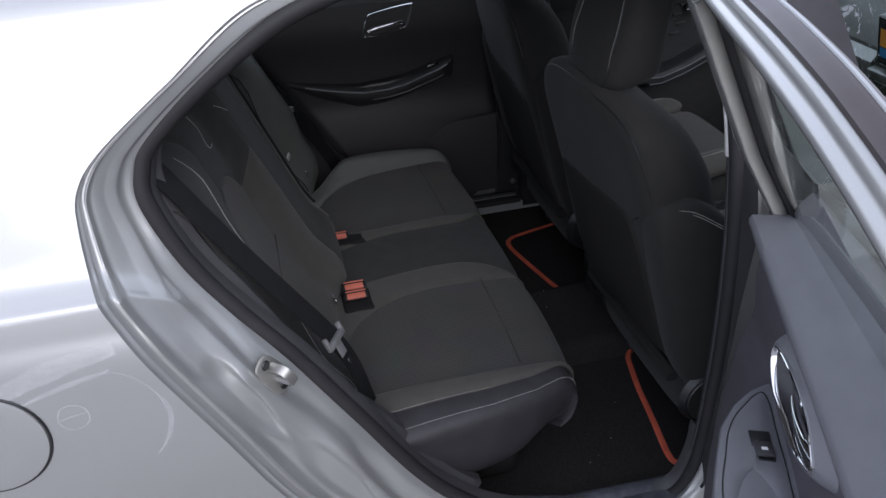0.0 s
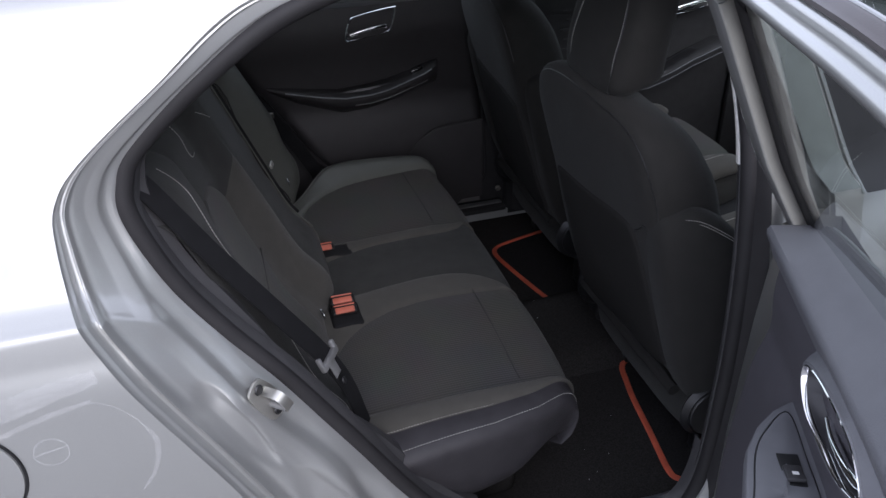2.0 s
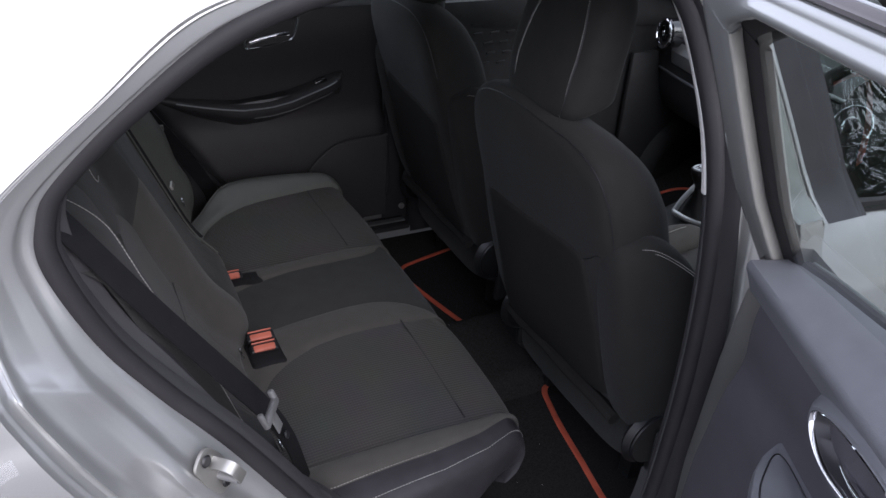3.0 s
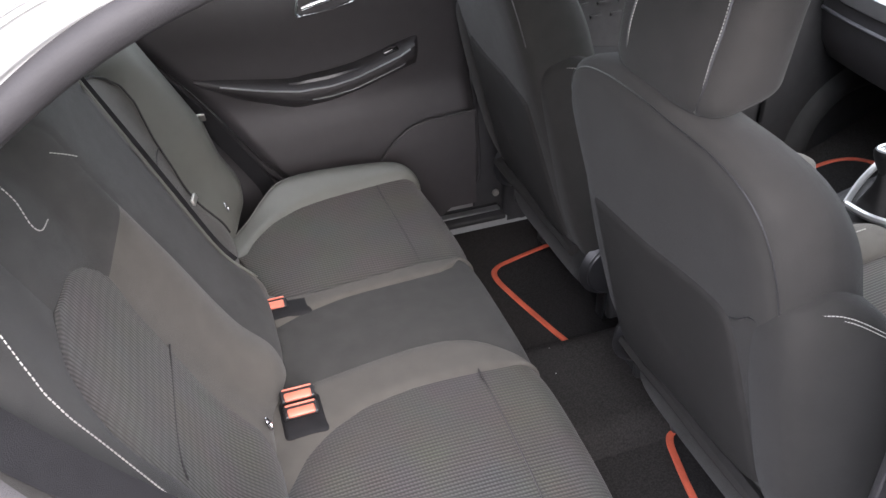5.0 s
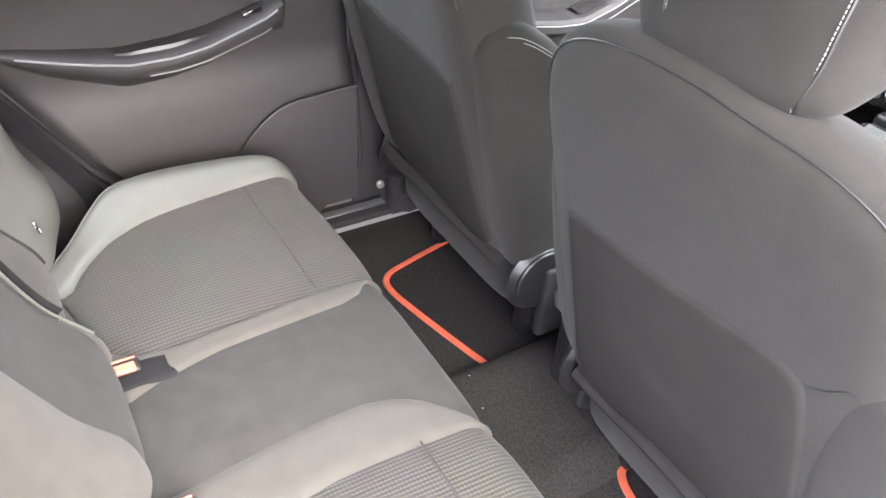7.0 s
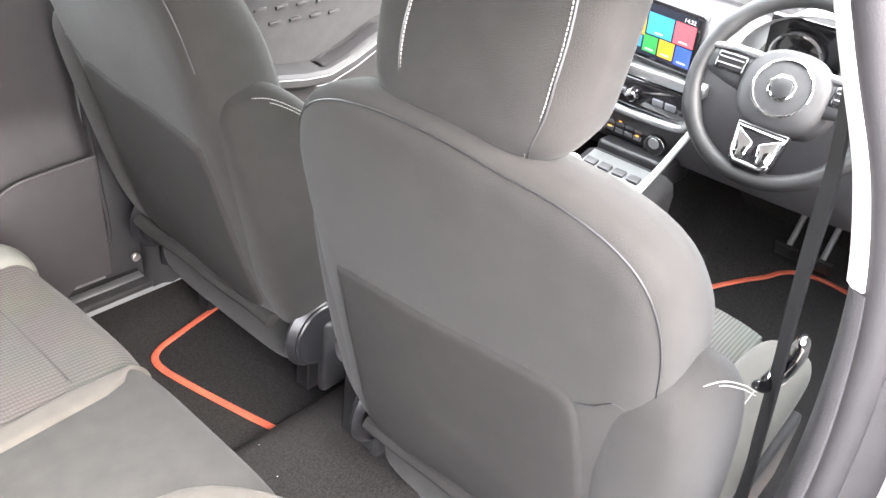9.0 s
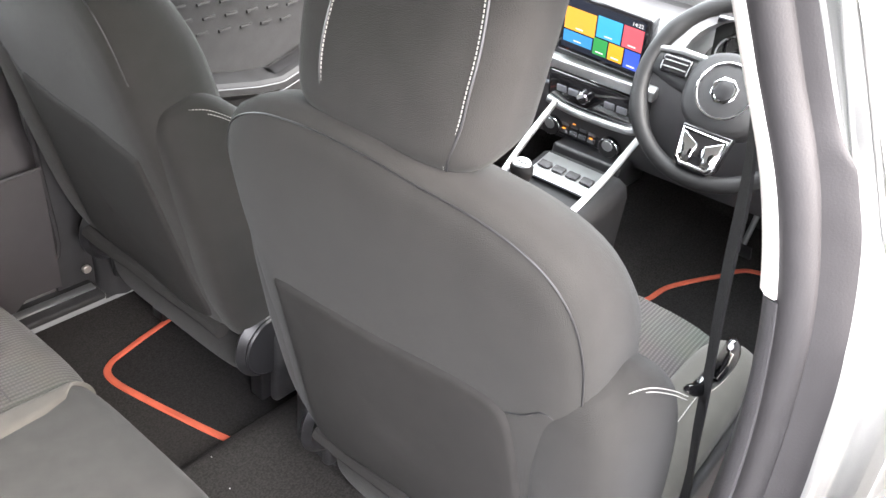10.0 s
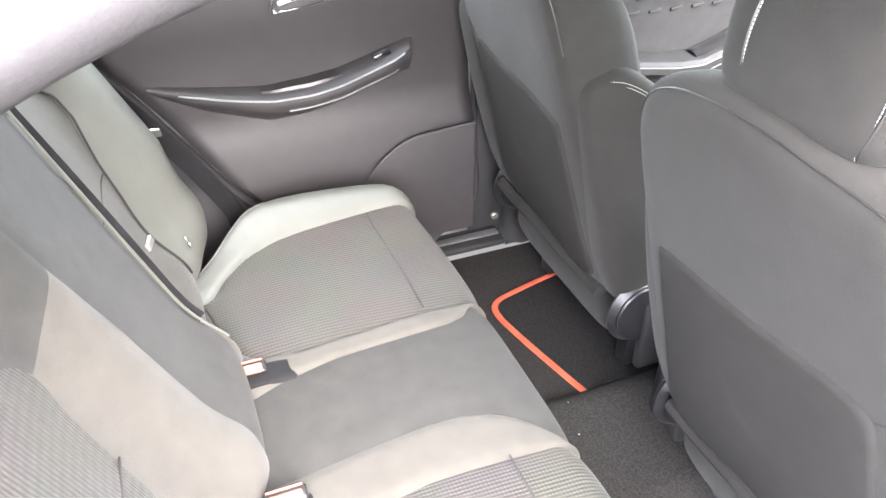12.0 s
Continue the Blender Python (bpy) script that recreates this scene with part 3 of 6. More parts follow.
def backrest(h, y, lift=0.0):
    a = abs(y)
    rise = lambda v: v * v * (3 - 2 * v)
    near, far = max(0.0, min(1.0, (y + 0.185) / 0.115)), max(0.0, min(1.0, (0.195 - y) / 0.035))
    bulge = 0.010 + 0.048 * rise(near) * rise(far) + 0.028 * math.exp(-((h - 0.03) / 0.07) ** 2)
    if y < 0:
        bulge += 0.02 * math.exp(-((a - 0.52) / 0.08) ** 2) * min(1, h * 4)
    else:
        bulge += 0.080 * math.exp(-abs((a - 0.575) / 0.085) ** 2.6) * min(1.0, 0.35 + 3.2 * h) * (1 - 0.9 * max(0.0, h - 0.15))
    lift += bulge
    up, out = V(-math.sin(TILT_B), 0, math.cos(TILT_B)), V(math.cos(TILT_B), 0, math.sin(TILT_B))
    r = max(0.0, h - 0.56)
    return V(0.0, y, 0.585) + up * (h - r * 0.2) + out * (lift - 6 * r * r)


HS = steps(0, 0.68, 100)
bc = tab([0, 0.05, 0.1, 0.3, 0.68], [0.13, 0.155, 0.165, 0.165, 0.165])
bc_near = tab([0, 0.05, 0.155, 0.3, 0.43, 0.5, 0.68], [0.06, 0.045, 0.037, 0.052, 0.076, 0.083, 0.09])
bi_in = tab([0, 0.045, 0.135, 0.235, 0.33, 0.372, 0.389, 0.41, 0.44, 0.458, 0.468, 0.476, 0.68], [0.26, 0.228, 0.203, 0.193, 0.183, 0.172, 0.171, 0.178, 0.205, 0.24, 0.27, 0.346, 0.348])
bi_out = tab([0, 0.1, 0.2, 0.274, 0.354, 0.40, 0.435, 0.458, 0.470, 0.478, 0.68], [0.41, 0.43, 0.455, 0.466, 0.487, 0.486, 0.464, 0.432, 0.395, 0.345, 0.343])
panel("back_centre_panel", lambda s: -bc_near(s), bc, CLOTH, back, backrest, HS, 30, 0.004, label="charcoal cloth centre section of the back")
for sg in (-1, 1):
    m = lambda f: (lambda s: sg * f(s))
    b_c = bc_near if sg < 0 else bc

    def strip(h, k):
        return backrest(h, sg * (b_c(h) + (bi_in(h) - b_c(h)) * k), 0.005 * (1 - abs(2 * k - 1) ** 5) - 0.003)
    crest = lambda k: 0.434 + (0.389 - 0.434) * k
    part("back_strip", grid(lambda u, k: strip(u * crest(k), k), steps(0, 1, 60), steps(0, 1, 16)), TAUPE, back, "taupe cloth strip")
    part("upper_panel", grid(lambda u, k: strip(crest(k) + u * (0.68 - crest(k)), k), steps(0, 1, 40), steps(0, 1, 24)), CLOTH, back, "charcoal cloth upper panel")
    panel("back_insert", m(bi_in), m(bi_out), RIB_Y if sg < 0 else TAUPE, back, backrest, steps(0, 0.478, 70), 20, 0.007, "ribbed grey cloth insert")
    # Dark near, pale far: the colour holds how light falls on each.
    panel("back_bolster", m(bi_out), lambda s: sg * (0.62 if sg < 0 else 0.665), CLOTH if sg < 0 else LIT_GREY, back, backrest, HS, 20, 0.007 if sg < 0 else 0.022, "cloth side bolster" if sg < 0 else "grey far side bolster, coloured pale for the light on it")
    part("back_seam", tube([backrest(0.257, sg * y, 0.0036) for y in steps(bi_in(0.257) + 0.004, bi_out(0.257) - 0.004, 16)], 0.0014, 6), SEAM, back)
    if sg > 0:
        part("back_seam", tube([backrest(h, bi_out(h), 0.001) for h in steps(0.02, 0.478, 50)], 0.0024, 6), SEAM, back)
    if sg < 0:
        stitch([backrest(h, sg * y, 0.0045) for h, y in zip(steps(0.02, 0.62, 60), [lerp_table(h, [0.0, 0.1, 0.3, 0.42, 0.47, 0.506, 0.543, 0.58, 0.62], [0.53, 0.526, 0.524, 0.526, 0.528, 0.524, 0.507, 0.483, 0.44]) for h in steps(0.02, 0.62, 60)])], back)
    if sg < 0:
        stitch(curve([backrest(0.60, -0.205, 0.004), backrest(0.567, -0.222, 0.004), backrest(0.537, -0.238, 0.004), backrest(0.52, -0.228, 0.004), backrest(0.513, -0.193, 0.004)], 40), back)
        stitch([backrest(0.558 - 0.033 * k, -0.115 + 0.030 * k, 0.004) for k in steps(0, 1, 6)], back)

# ---- rear belts and buckles ----
def buckle(at, n, label):
    th = thing("seat_belt_buckle", label, "buckle", at, group="rear belt buckles")
    for i in range(n):
        ox, oz = -0.014 + 0.030 * i, 0.020 - 0.008 * i
        b = part("housing", move(box(-0.0115, 0.0125, -0.030, 0.030, -0.07, 0.016, 0.005, 3), pose(ox, 0, oz, 0, 25, 0)), BLACK, th)
        part("release_button", move(box(-0.004, 0.0114, -0.023, 0.023, 0.009, 0.0195, 0.003, 2), pose(ox, 0, oz, 0, 25, 0)), BUTTON, b, "orange release button")
        part("slot_rim", move(box(-0.0115, -0.0085, -0.025, 0.025, 0.004, 0.0185, 0.0012, 2), pose(ox, 0, oz, 0, 25, 0)), BUTTON, b, "orange slot rim")
    part("pocket", move(box(-0.034, 0.058 if n > 1 else 0.020, -0.036, 0.040 if n > 1 else 0.075, -0.05, 0.012 if n > 1 else 0.026, 0.010, 3), pose(0.010, 0, 0)), WEB, th, "dark elastic pocket")
    th.rotation_euler = (0, 0, radians(-90))
    return th


buckle((0.084, -0.160, 0.595), 2, "pair of black buckles with orange buttons in the bench")
buckle((0.080, 0.118, 0.580), 1, "black buckle with orange button in the bench")


def isofix(at):
    th = thing("isofix_tag", "small chrome child seat anchor tag in seat", "anchor", at, group="child seat anchor tags")
    part("rim", move(tube([V(0, 0.008 * math.cos(a), 0.012 * math.sin(a)) for a in steps(0, 2 * math.pi, 17)[:-1]], 0.0022, 6, True), pose(0, 0, 0, 0, -15, 0)), CHROME, th)
    part("face", move(disc(0.008, 0.003, 16), pose(-0.002, 0, 0, 0, 75, 0)), BLACK, th)


for y in (-0.5, -0.22, 0.22):
    isofix(backrest(0.045, y, 0.012))
isofix((0.033, 0.455, 0.660))


def strap_mesh(path, width, across, thick=0.0014):
    """A flat band along a path; across: the direction of its width."""
    path = [Vector(p) for p in path]
    rings = []
    for i, p in enumerate(path):
        d = (path[min(i + 1, len(path) - 1)] - path[max(i - 1, 0)]).normalized()
        w = Vector(across)
        w = (w - d * w.dot(d)).normalized() * width / 2
        n = d.cross(w).normalized() * thick
        rings.append([p - w + n, p + w + n, p + w - n, p - w - n])
    return loft(rings, caps=(True, True))


def strap(path, width, across, parent):
    return part("webbing", strap_mesh(path, width, across), WEB, parent)


rbelt = thing("rear_seat_belt", "black rear seat belt hanging beside the backrest", "seat belt", group="rear seat belts")
ACROSS = V(0.45, 0.87, -0.04)
strap(curve([(-0.30, -0.60, 1.30), (-0.232, -0.600, 1.20), (-0.15, -0.602, 1.06), (-0.07, -0.593, 0.925), (-0.002, -0.572, 0.80), (0.032, -0.572, 0.72), (0.055, -0.58, 0.62)], 40), 0.046, ACROSS, rbelt)
bx, by = ACROSS.normalized(), V(-0.48, -0.10, 0.87)
by = (by - bx * by.dot(bx)).normalized()
bz = bx.cross(by)
BM = Matrix(((bx.x, by.x, bz.x, 0.002), (bx.y, by.y, bz.y, -0.578), (bx.z, by.z, bz.z, 0.801), (0, 0, 0, 1)))
tongue_mesh = merged(box(-0.034, 0.034, -0.007, 0.007, -0.005, 0.005, 0.003, 2), box(-0.036, -0.028, -0.006, 0.024, -0.005, 0.005, 0.003, 2), box(0.027, 0.036, -0.006, 0.020, -0.005, 0.005, 0.003, 2), box(-0.012, 0.012, -0.036, -0.005, -0.0012, 0.0012, 0.001))
part("tongue", move(tongue_mesh, BM), ZINC, rbelt, "grey metal belt tongue")
part("stop_button", move(disc(0.007, 0.004, 16), BM @ pose(0, -0.05, 0.002)), BLACK, rbelt)

lbelt = thing("rear_seat_belt", "black rear seat belt hanging beside the closed door", "seat belt", group="rear seat belts")
strap(curve([(-0.28, 0.64, 1.2), (-0.13, 0.655, 1.0), (0.02, 0.665, 0.79), (0.13, 0.665, 0.60), (0.15, 0.66, 0.54)], 24), 0.046, (0.9, -0.4, 0.4), lbelt)
part("tongue", move(box(-0.003, 0.003, -0.03, 0.03, -0.012, 0.012, 0.002), pose(0.0, 0.65, 0.80, 0, -30, 80)), STEEL, lbelt, "grey metal belt tongue")
mbelt = thing("centre_seat_belt", "black centre belt with metal tongue on backrest", "seat belt", group="rear seat belts")
strap([backrest(h, 0.160, 0.004) + V(0, 0.006 + 0.012 * math.sin(math.pi * h / 0.6), 0) for h in steps(0.10, 0.62, 24)], 0.011, (0.9, 0.25, 0.3), mbelt)
# Thin pale tube that paints the highlight along the centre panel's edge.
part("edge_highlight", tube([backrest(h, 0.157, 0.004) for h in steps(0.05, 0.66, 40)], 0.0022, 6), LIT_GREY, mbelt, "pale line painting the highlight on the panel edge")
part("tongue", move(box(-0.003, 0.003, -0.004, 0.026, -0.006, 0.006, 0.002), Matrix.Translation((-0.020, 0.182, 0.842)) @ pose(0, 0, 0, 0, -20, -12)), STEEL, mbelt, "small metal tongue")


# ---- front seats ----
def curve_rings(rings, n):
    cols = [curve(c, n) for c in zip(*rings)]
    return [list(r) for r in zip(*cols)]


def sgn_pow(v, e):
    return math.copysign(abs(v) ** e, v)


def front_seat(at, label, turn=1, head_off=0.006):
    """A front seat; turn is 1 where its outer side is to the right."""
    st = thing("car_seat", label, "car seat", at, group="front seats")
    t = radians(16)
    up, fw, lf = V(-math.sin(t), 0, math.cos(t)), V(math.cos(t), 0, math.sin(t)), V(0, 1, 0)
    base = V(0.152, 0, 0.47)

    def P3(h, y, d):
        return base + up * h + lf * y + fw * d

    def sect(h, w, d0, d1, n=56, p=4.5, yc=0.0):
        ring = []
        for k in range(n):
            a = 2 * math.pi * k / n
            ring.append(P3(h, yc + w * sgn_pow(math.cos(a), 2 / p), (d0 + d1) / 2 + (d1 - d0) / 2 * sgn_pow(math.sin(a), 2 / p)))
        return ring
    # main back cushion: rounded outline, swept from the rear face to the front
    out = [(0.0, 0.015), (0.19, 0.02), (0.243, 0.055), (0.258, 0.16), (0.253, 0.35), (0.246, 0.50), (0.241, 0.58), (0.230, 0.645), (0.200, 0.690), (0.14, 0.716), (0.05, 0.718),
           (-0.05, 0.706), (-0.125, 0.694), (-0.185, 0.670), (-0.220, 0.632), (-0.238, 0.57), (-0.242, 0.48), (-0.25, 0.33), (-0.256, 0.16), (-0.243, 0.055), (-0.19, 0.02)]
    cz = 0.38
    edge = [(math.atan2(q.y - cz, q.x), math.hypot(q.x, q.y - cz)) for q in curve([(y * turn, h, 0) for y, h in out], 160, True)]
    edge.sort()
    ea = [edge[-1][0] - 2 * math.pi] + [q[0] for q in edge] + [edge[0][0] + 2 * math.pi]
    er = [edge[-1][1]] + [q[1] for q in edge] + [edge[0][1]]

    def face(k):
        return lerp_table(k, [0, 0.6, 0.8, 0.88, 0.93, 0.965, 0.985, 1.0], [0.0, 0.001, 0.004, 0.008, 0.013, 0.020, 0.027, 0.036])

    def skew(y, h):
        return 0.008 - 0.04 * y * turn + 0.0035 * math.sin(7 * h + 9 * y) * math.sin(13 * y + 2)

    def body(a, k, d, drop=0.0):
        r = lerp_table(a, ea, er) * k
        y, h = r * math.cos(a), cz + r * math.sin(a)
        if turn > 0 and y > 0:
            h -= 0.009 * min(1.0, y / 0.12) * max(0.0, min(1.0, (h - cz) / 0.2))
            y *= 1.04
        w = max(0.0, min(1.0, (h - 0.42) / 0.2))
        return P3(h - drop * w, y, d + skew(y, h))
    angles = [2 * math.pi * i / 120 - math.pi for i in range(120)]
    secs = [(k, face(k), 0.0) for k in (0.02, 0.2, 0.4, 0.6, 0.7, 0.8, 0.85, 0.9, 0.93, 0.955, 0.975, 0.99)]
    secs += [(1.0, 0.038, 0.001), (1.006, 0.055, 0.006), (1.006, 0.08, 0.016), (1.0, 0.105, 0.030), (0.985, 0.125, 0.044), (0.95, 0.145, 0.060), (0.88, 0.16, 0.075), (0.6, 0.165, 0.09), (0.02, 0.165, 0.1)]
    bk = part("backrest", loft([[body(a, *q) for a in angles] for q in secs], caps=(True, True)), CLOTH_SHADED, st, "charcoal seat back cover")

    def rear(h, y, lift=0.0):
        a, r = math.atan2(h - cz, y), math.hypot(y, h - cz)
        return P3(h, y, face(min(1.0, r / lerp_table(a, ea, er))) - lift + skew(y, h))
    # piped seam round the upper cover, ending at the pocket
    sweep = [body(math.pi / 2 - turn * (math.pi / 2 - radians(g)), 0.972, face(0.972) - 0.0004) for g in range(38, 168, 4)]
    tail = [rear(h, y * turn, 0.0004) for y, h in ((-0.205, 0.482), (-0.18, 0.462), (-0.158, 0.448))]
    part("seam", tube(curve(sweep + tail, 120), 0.0010, 6), BLACK, bk)
    # map pocket
    out = [(0.205, 0.405), (0.19, 0.436), (0.10, 0.446), (-0.01, 0.452), (-0.11, 0.458), (-0.148, 0.452), (-0.164, 0.42), (-0.176, 0.30), (-0.184, 0.12), (-0.18, 0.07), (-0.10, 0.05), (0.10, 0.05), (0.205, 0.07), (0.21, 0.2)]
    rim = curve([(y, h, 0) for y, h in out], 72, True)
    cy, ch = 0.0, 0.22
    rings = []
    for k, lift in ((1.0, -0.001), (0.99, 0.003), (0.975, 0.0052), (0.95, 0.006), (0.9, 0.0062), (0.75, 0.0065), (0.5, 0.007), (0.25, 0.007), (0.02, 0.007)):
        rings.append([rear(ch + (q.y - ch) * k, (cy + (q.x - cy) * k) * turn, lift + 0.005 * (1 - k) * (0.6 + 0.4 * math.sin(9 * q.y))) for q in rim])
    part("map_pocket", loft(rings, caps=(False, True)), POCKET, st, "dark elastic map pocket")
    # hem roll along the bottom
    part("hem", tube([P3(0.035 + 0.01 * math.sin(y * 30) * 0.3, y, 0.012) for y in steps(-0.22, 0.23, 20)], 0.016, 8), POCKET, st)
    # side wings
    for sd in (-1, 1):
        rings = []
        for h, y0, y1, d0, d1 in ((0.0, 0.19, 0.25, 0.07, 0.16), (0.02, 0.175, 0.268, 0.03, 0.20), (0.12, 0.168, 0.288, 0.010, 0.225), (0.28, 0.166, 0.290, 0.010, 0.22), (0.38, 0.166, 0.286, 0.014, 0.20), (0.44, 0.17, 0.281, 0.018, 0.17),
                                   (0.475, 0.176, 0.274, 0.022, 0.145), (0.500, 0.188, 0.264, 0.032, 0.12), (0.512, 0.205, 0.25, 0.045, 0.10)):
            ring = []
            for k in range(28):
                a = 2 * math.pi * k / 28
                ring.append(P3(h, sd * ((y0 + y1) / 2 + (y1 - y0) / 2 * sgn_pow(math.cos(a), 0.55)), (d0 + d1) / 2 + (d1 - d0) / 2 * sgn_pow(math.sin(a), 0.55)))
            rings.append(ring)
        wg = part("side_bolster", loft(curve_rings(rings, 36), caps=(True, True)), CLOTH_SHADED, st, "charcoal cloth side bolster")
        for o in (0.0, 0.007):
            stitch(curve([P3(0.506 - o, sd * 0.236, 0.04), P3(0.506 - o, sd * 0.254, 0.06), P3(0.492 - o, sd * 0.270, 0.10), P3(0.452 - o, sd * 0.281, 0.14), P3(0.40 - o, sd * 0.287, 0.18)], 40), wg, pitch=0.005, r=0.0007)
    # headrest
    hp = [(0.688, 0.085, 0.080, 0.15), (0.691, 0.104, 0.058, 0.17), (0.702, 0.118, 0.047, 0.18), (0.725, 0.124, 0.046, 0.187), (0.775, 0.128, 0.066, 0.205), (0.825, 0.129, 0.096, 0.225), (0.87, 0.122, 0.126, 0.238), (0.905, 0.104, 0.155, 0.242), (0.925, 0.068, 0.182, 0.232)]
    yc = head_off
    hd = part("headrest", loft(curve_rings([sect(*q, p=3.4, yc=yc) for q in hp], 40), caps=(True, True)), CLOTH_SHADED, st, "charcoal cloth headrest")
    hhs = [q[0] for q in hp]

    def head(h, y, lift=0.0008):
        w, d0, d1 = (lerp_table(h, hhs, [q[i] for q in hp]) for i in (1, 2, 3))
        k = min(0.999, abs(y) / w)
        return P3(h, yc + y, (d0 + d1) / 2 - (d1 - d0) / 2 * (1 - k ** 3.4) ** (1 / 3.4) - lift)
    for sd in (-1, 1):
        pts = [head(h, sd * y - yc + 0.006 * turn) for h, y in ((0.693, 0.064), (0.700, 0.068), (0.715, 0.072), (0.745, 0.080), (0.775, 0.082), (0.81, 0.081), (0.85, 0.074), (0.89, 0.058), (0.915, 0.04))]
        stitch(curve(pts, 60), hd, pitch=0.0042, r=0.00065)
        part("seam", tube(curve([q + fw * 0.0008 + lf * (0.003 * sd) for q in pts], 40), 0.0014, 6), BLACK, hd)
        part("post", tube([P3(0.68, sd * 0.055 + yc, 0.11), P3(0.78, sd * 0.055 + yc, 0.13)], 0.006, 10), STEEL, hd, "metal headrest post")
        part("post_sleeve", move(box(-0.014, 0.014, -0.012, 0.012, -0.01, 0.012, 0.003), Matrix.Translation(P3(0.70, sd * 0.055 + yc, 0.11))), BLACK, st, "black post sleeve")
    # seat cushion
    rings = []
    for x, w, z0, z1 in ((0.19, 0.20, 0.38, 0.46), (0.21, 0.24, 0.36, 0.50), (0.3, 0.268, 0.33, 0.535), (0.5, 0.275, 0.31, 0.575), (0.69, 0.275, 0.33, 0.603), (0.765, 0.268, 0.38, 0.603), (0.795, 0.245, 0.44, 0.578)):
        rings.append([V(x, w * sgn_pow(math.cos(a), 0.45), (z0 + z1) / 2 + (z1 - z0) / 2 * sgn_pow(math.sin(a), 0.45)) for a in (2 * math.pi * k / 44 for k in range(44))])
    sc = part("seat_cushion", loft(curve_rings(rings, 28), caps=(True, True)), CLOTH, st, "charcoal cloth seat cushion")
    top = lambda x: lerp_table(x, [0.17, 0.3, 0.5, 0.69, 0.765], [0.50, 0.536, 0.576, 0.604, 0.604])
    part("insert", grid(lambda x, y: V(x, y, top(x) + 0.012 * (1 - (y / 0.17) ** 4)), steps(0.2, 0.775, 20), steps(-0.172, 0.172, 14)), RIB_Y, sc, "ribbed grey cloth insert")
    for sd in (-1, 1):
        rings = []
        for x, k in ((0.2, 0.4), (0.25, 0.9), (0.4, 1.0), (0.64, 1.0), (0.74, 0.8), (0.775, 0.3)):
            rings.append([V(x, sd * (0.226 + 0.060 * k * math.cos(a)), top(x) + 0.006 + 0.030 * k * math.sin(a)) for a in (2 * math.pi * j / 18 for j in range(18))])
        bo = part("seat_bolster", loft(curve_rings(rings, 20), caps=(True, True)), TAUPE, sc, "taupe cloth cushion bolster")
        for o in (0.0, 0.036):
            stitch([V(x, sd * (0.226 + o), top(x) + 0.0385 - o * 0.15 - 9 * o * o) for x in steps(0.28, 0.70, 30)], bo, r=0.0012)
        part("hinge_cover", move(merged(disc(0.078, 0.026, 48, 0.012), move(disc(0.066, 0.006, 40, 0.004), pose(0, 0, 0.026))), pose(0.225, sd * 0.252, 0.475, -90 * sd, 0, 0)), BLACK, st, "dark round recliner cover")
        part("side_valance", box(0.22, 0.77, sd * 0.280 - 0.012, sd * 0.280 + 0.012, 0.33, 0.50, 0.01, 3), DIM, st, "dark plastic seat side valance")
        part("rail", box(0.26, 0.72, sd * 0.18 - 0.02, sd * 0.18 + 0.02, 0.246, 0.34, 0.004), BLACK, st)
    return st


driver = front_seat((0.5925, -0.343, 0.0), "charcoal cloth driver's seat with pale stitching, seen from behind", 1, 0.024)
passenger = front_seat((0.615, 0.39, 0.03), "charcoal cloth passenger seat with pale stitching, seen from behind", -1, -0.006)

# driver's belt hanging by the pillar
fbelt = thing("front_seat_belt", "black front seat belt hanging by the pillar", "seat belt")
strap(curve([(0.745, -0.612, 1.26), (0.772, -0.62, 1.18), (0.800, -0.624, 1.08), (0.822, -0.631, 0.985), (0.842, -0.636, 0.915), (0.872, -0.643, 0.80), (0.955, -0.645, 0.62), (1.0, -0.645, 0.42)], 30), 0.046, (0.85, 0.52, 0.35), fbelt)
loop = curve([(0.818, -0.624, 0.905), (0.850, -0.628, 0.886), (0.880, -0.634, 0.890), (0.884, -0.641, 0.920), (0.862, -0.645, 0.952), (0.834, -0.648, 0.972)], 30)
part("tongue", tube(loop, [0.003 + 0.0085 * math.sin(math.pi * k / 29) ** 0.6 for k in range(30)], 12, flat=1.3), GLOSS, fbelt, "glossy black belt tongue")

# ---- left doors ----
ldoor = thing("left_rear_door", "closed dark plastic rear door with chrome handle", "door")
LX0 = tab([0.30, 0.37, 0.5, 0.6, 0.84, 1.0, 1.1], [0.36, 0.31, 0.235, 0.155, 0.0, -0.12, -0.2])
LX1 = tab([0.30, 0.36, 0.40, 0.45, 0.7, 0.9, 1.1], [0.60, 0.67, 0.73, 0.748, 0.735, 0.72, 0.70])


def door_y(x, z):
    return 0.722 - 0.028 * math.exp(-((z - 1.02) / 0.11) ** 2) - 0.012 * math.exp(-((z - 0.50) / 0.12) ** 2) + 0.012 * math.exp(-((z - 0.76) / 0.06) ** 2)


part("door_panel", grid(lambda z, k: V(LX0(z) + (LX1(z) - LX0(z)) * k, door_y(0, z) + 0.02 * max(0, abs(2 * k - 1) - 0.93) / 0.07, z), steps(0.30, 1.09, 50), steps(0, 1, 50)), CARD_SHADED, ldoor, "dark grained plastic door card")
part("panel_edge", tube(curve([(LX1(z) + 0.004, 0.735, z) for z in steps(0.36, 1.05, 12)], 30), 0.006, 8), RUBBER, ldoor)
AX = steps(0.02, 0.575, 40)
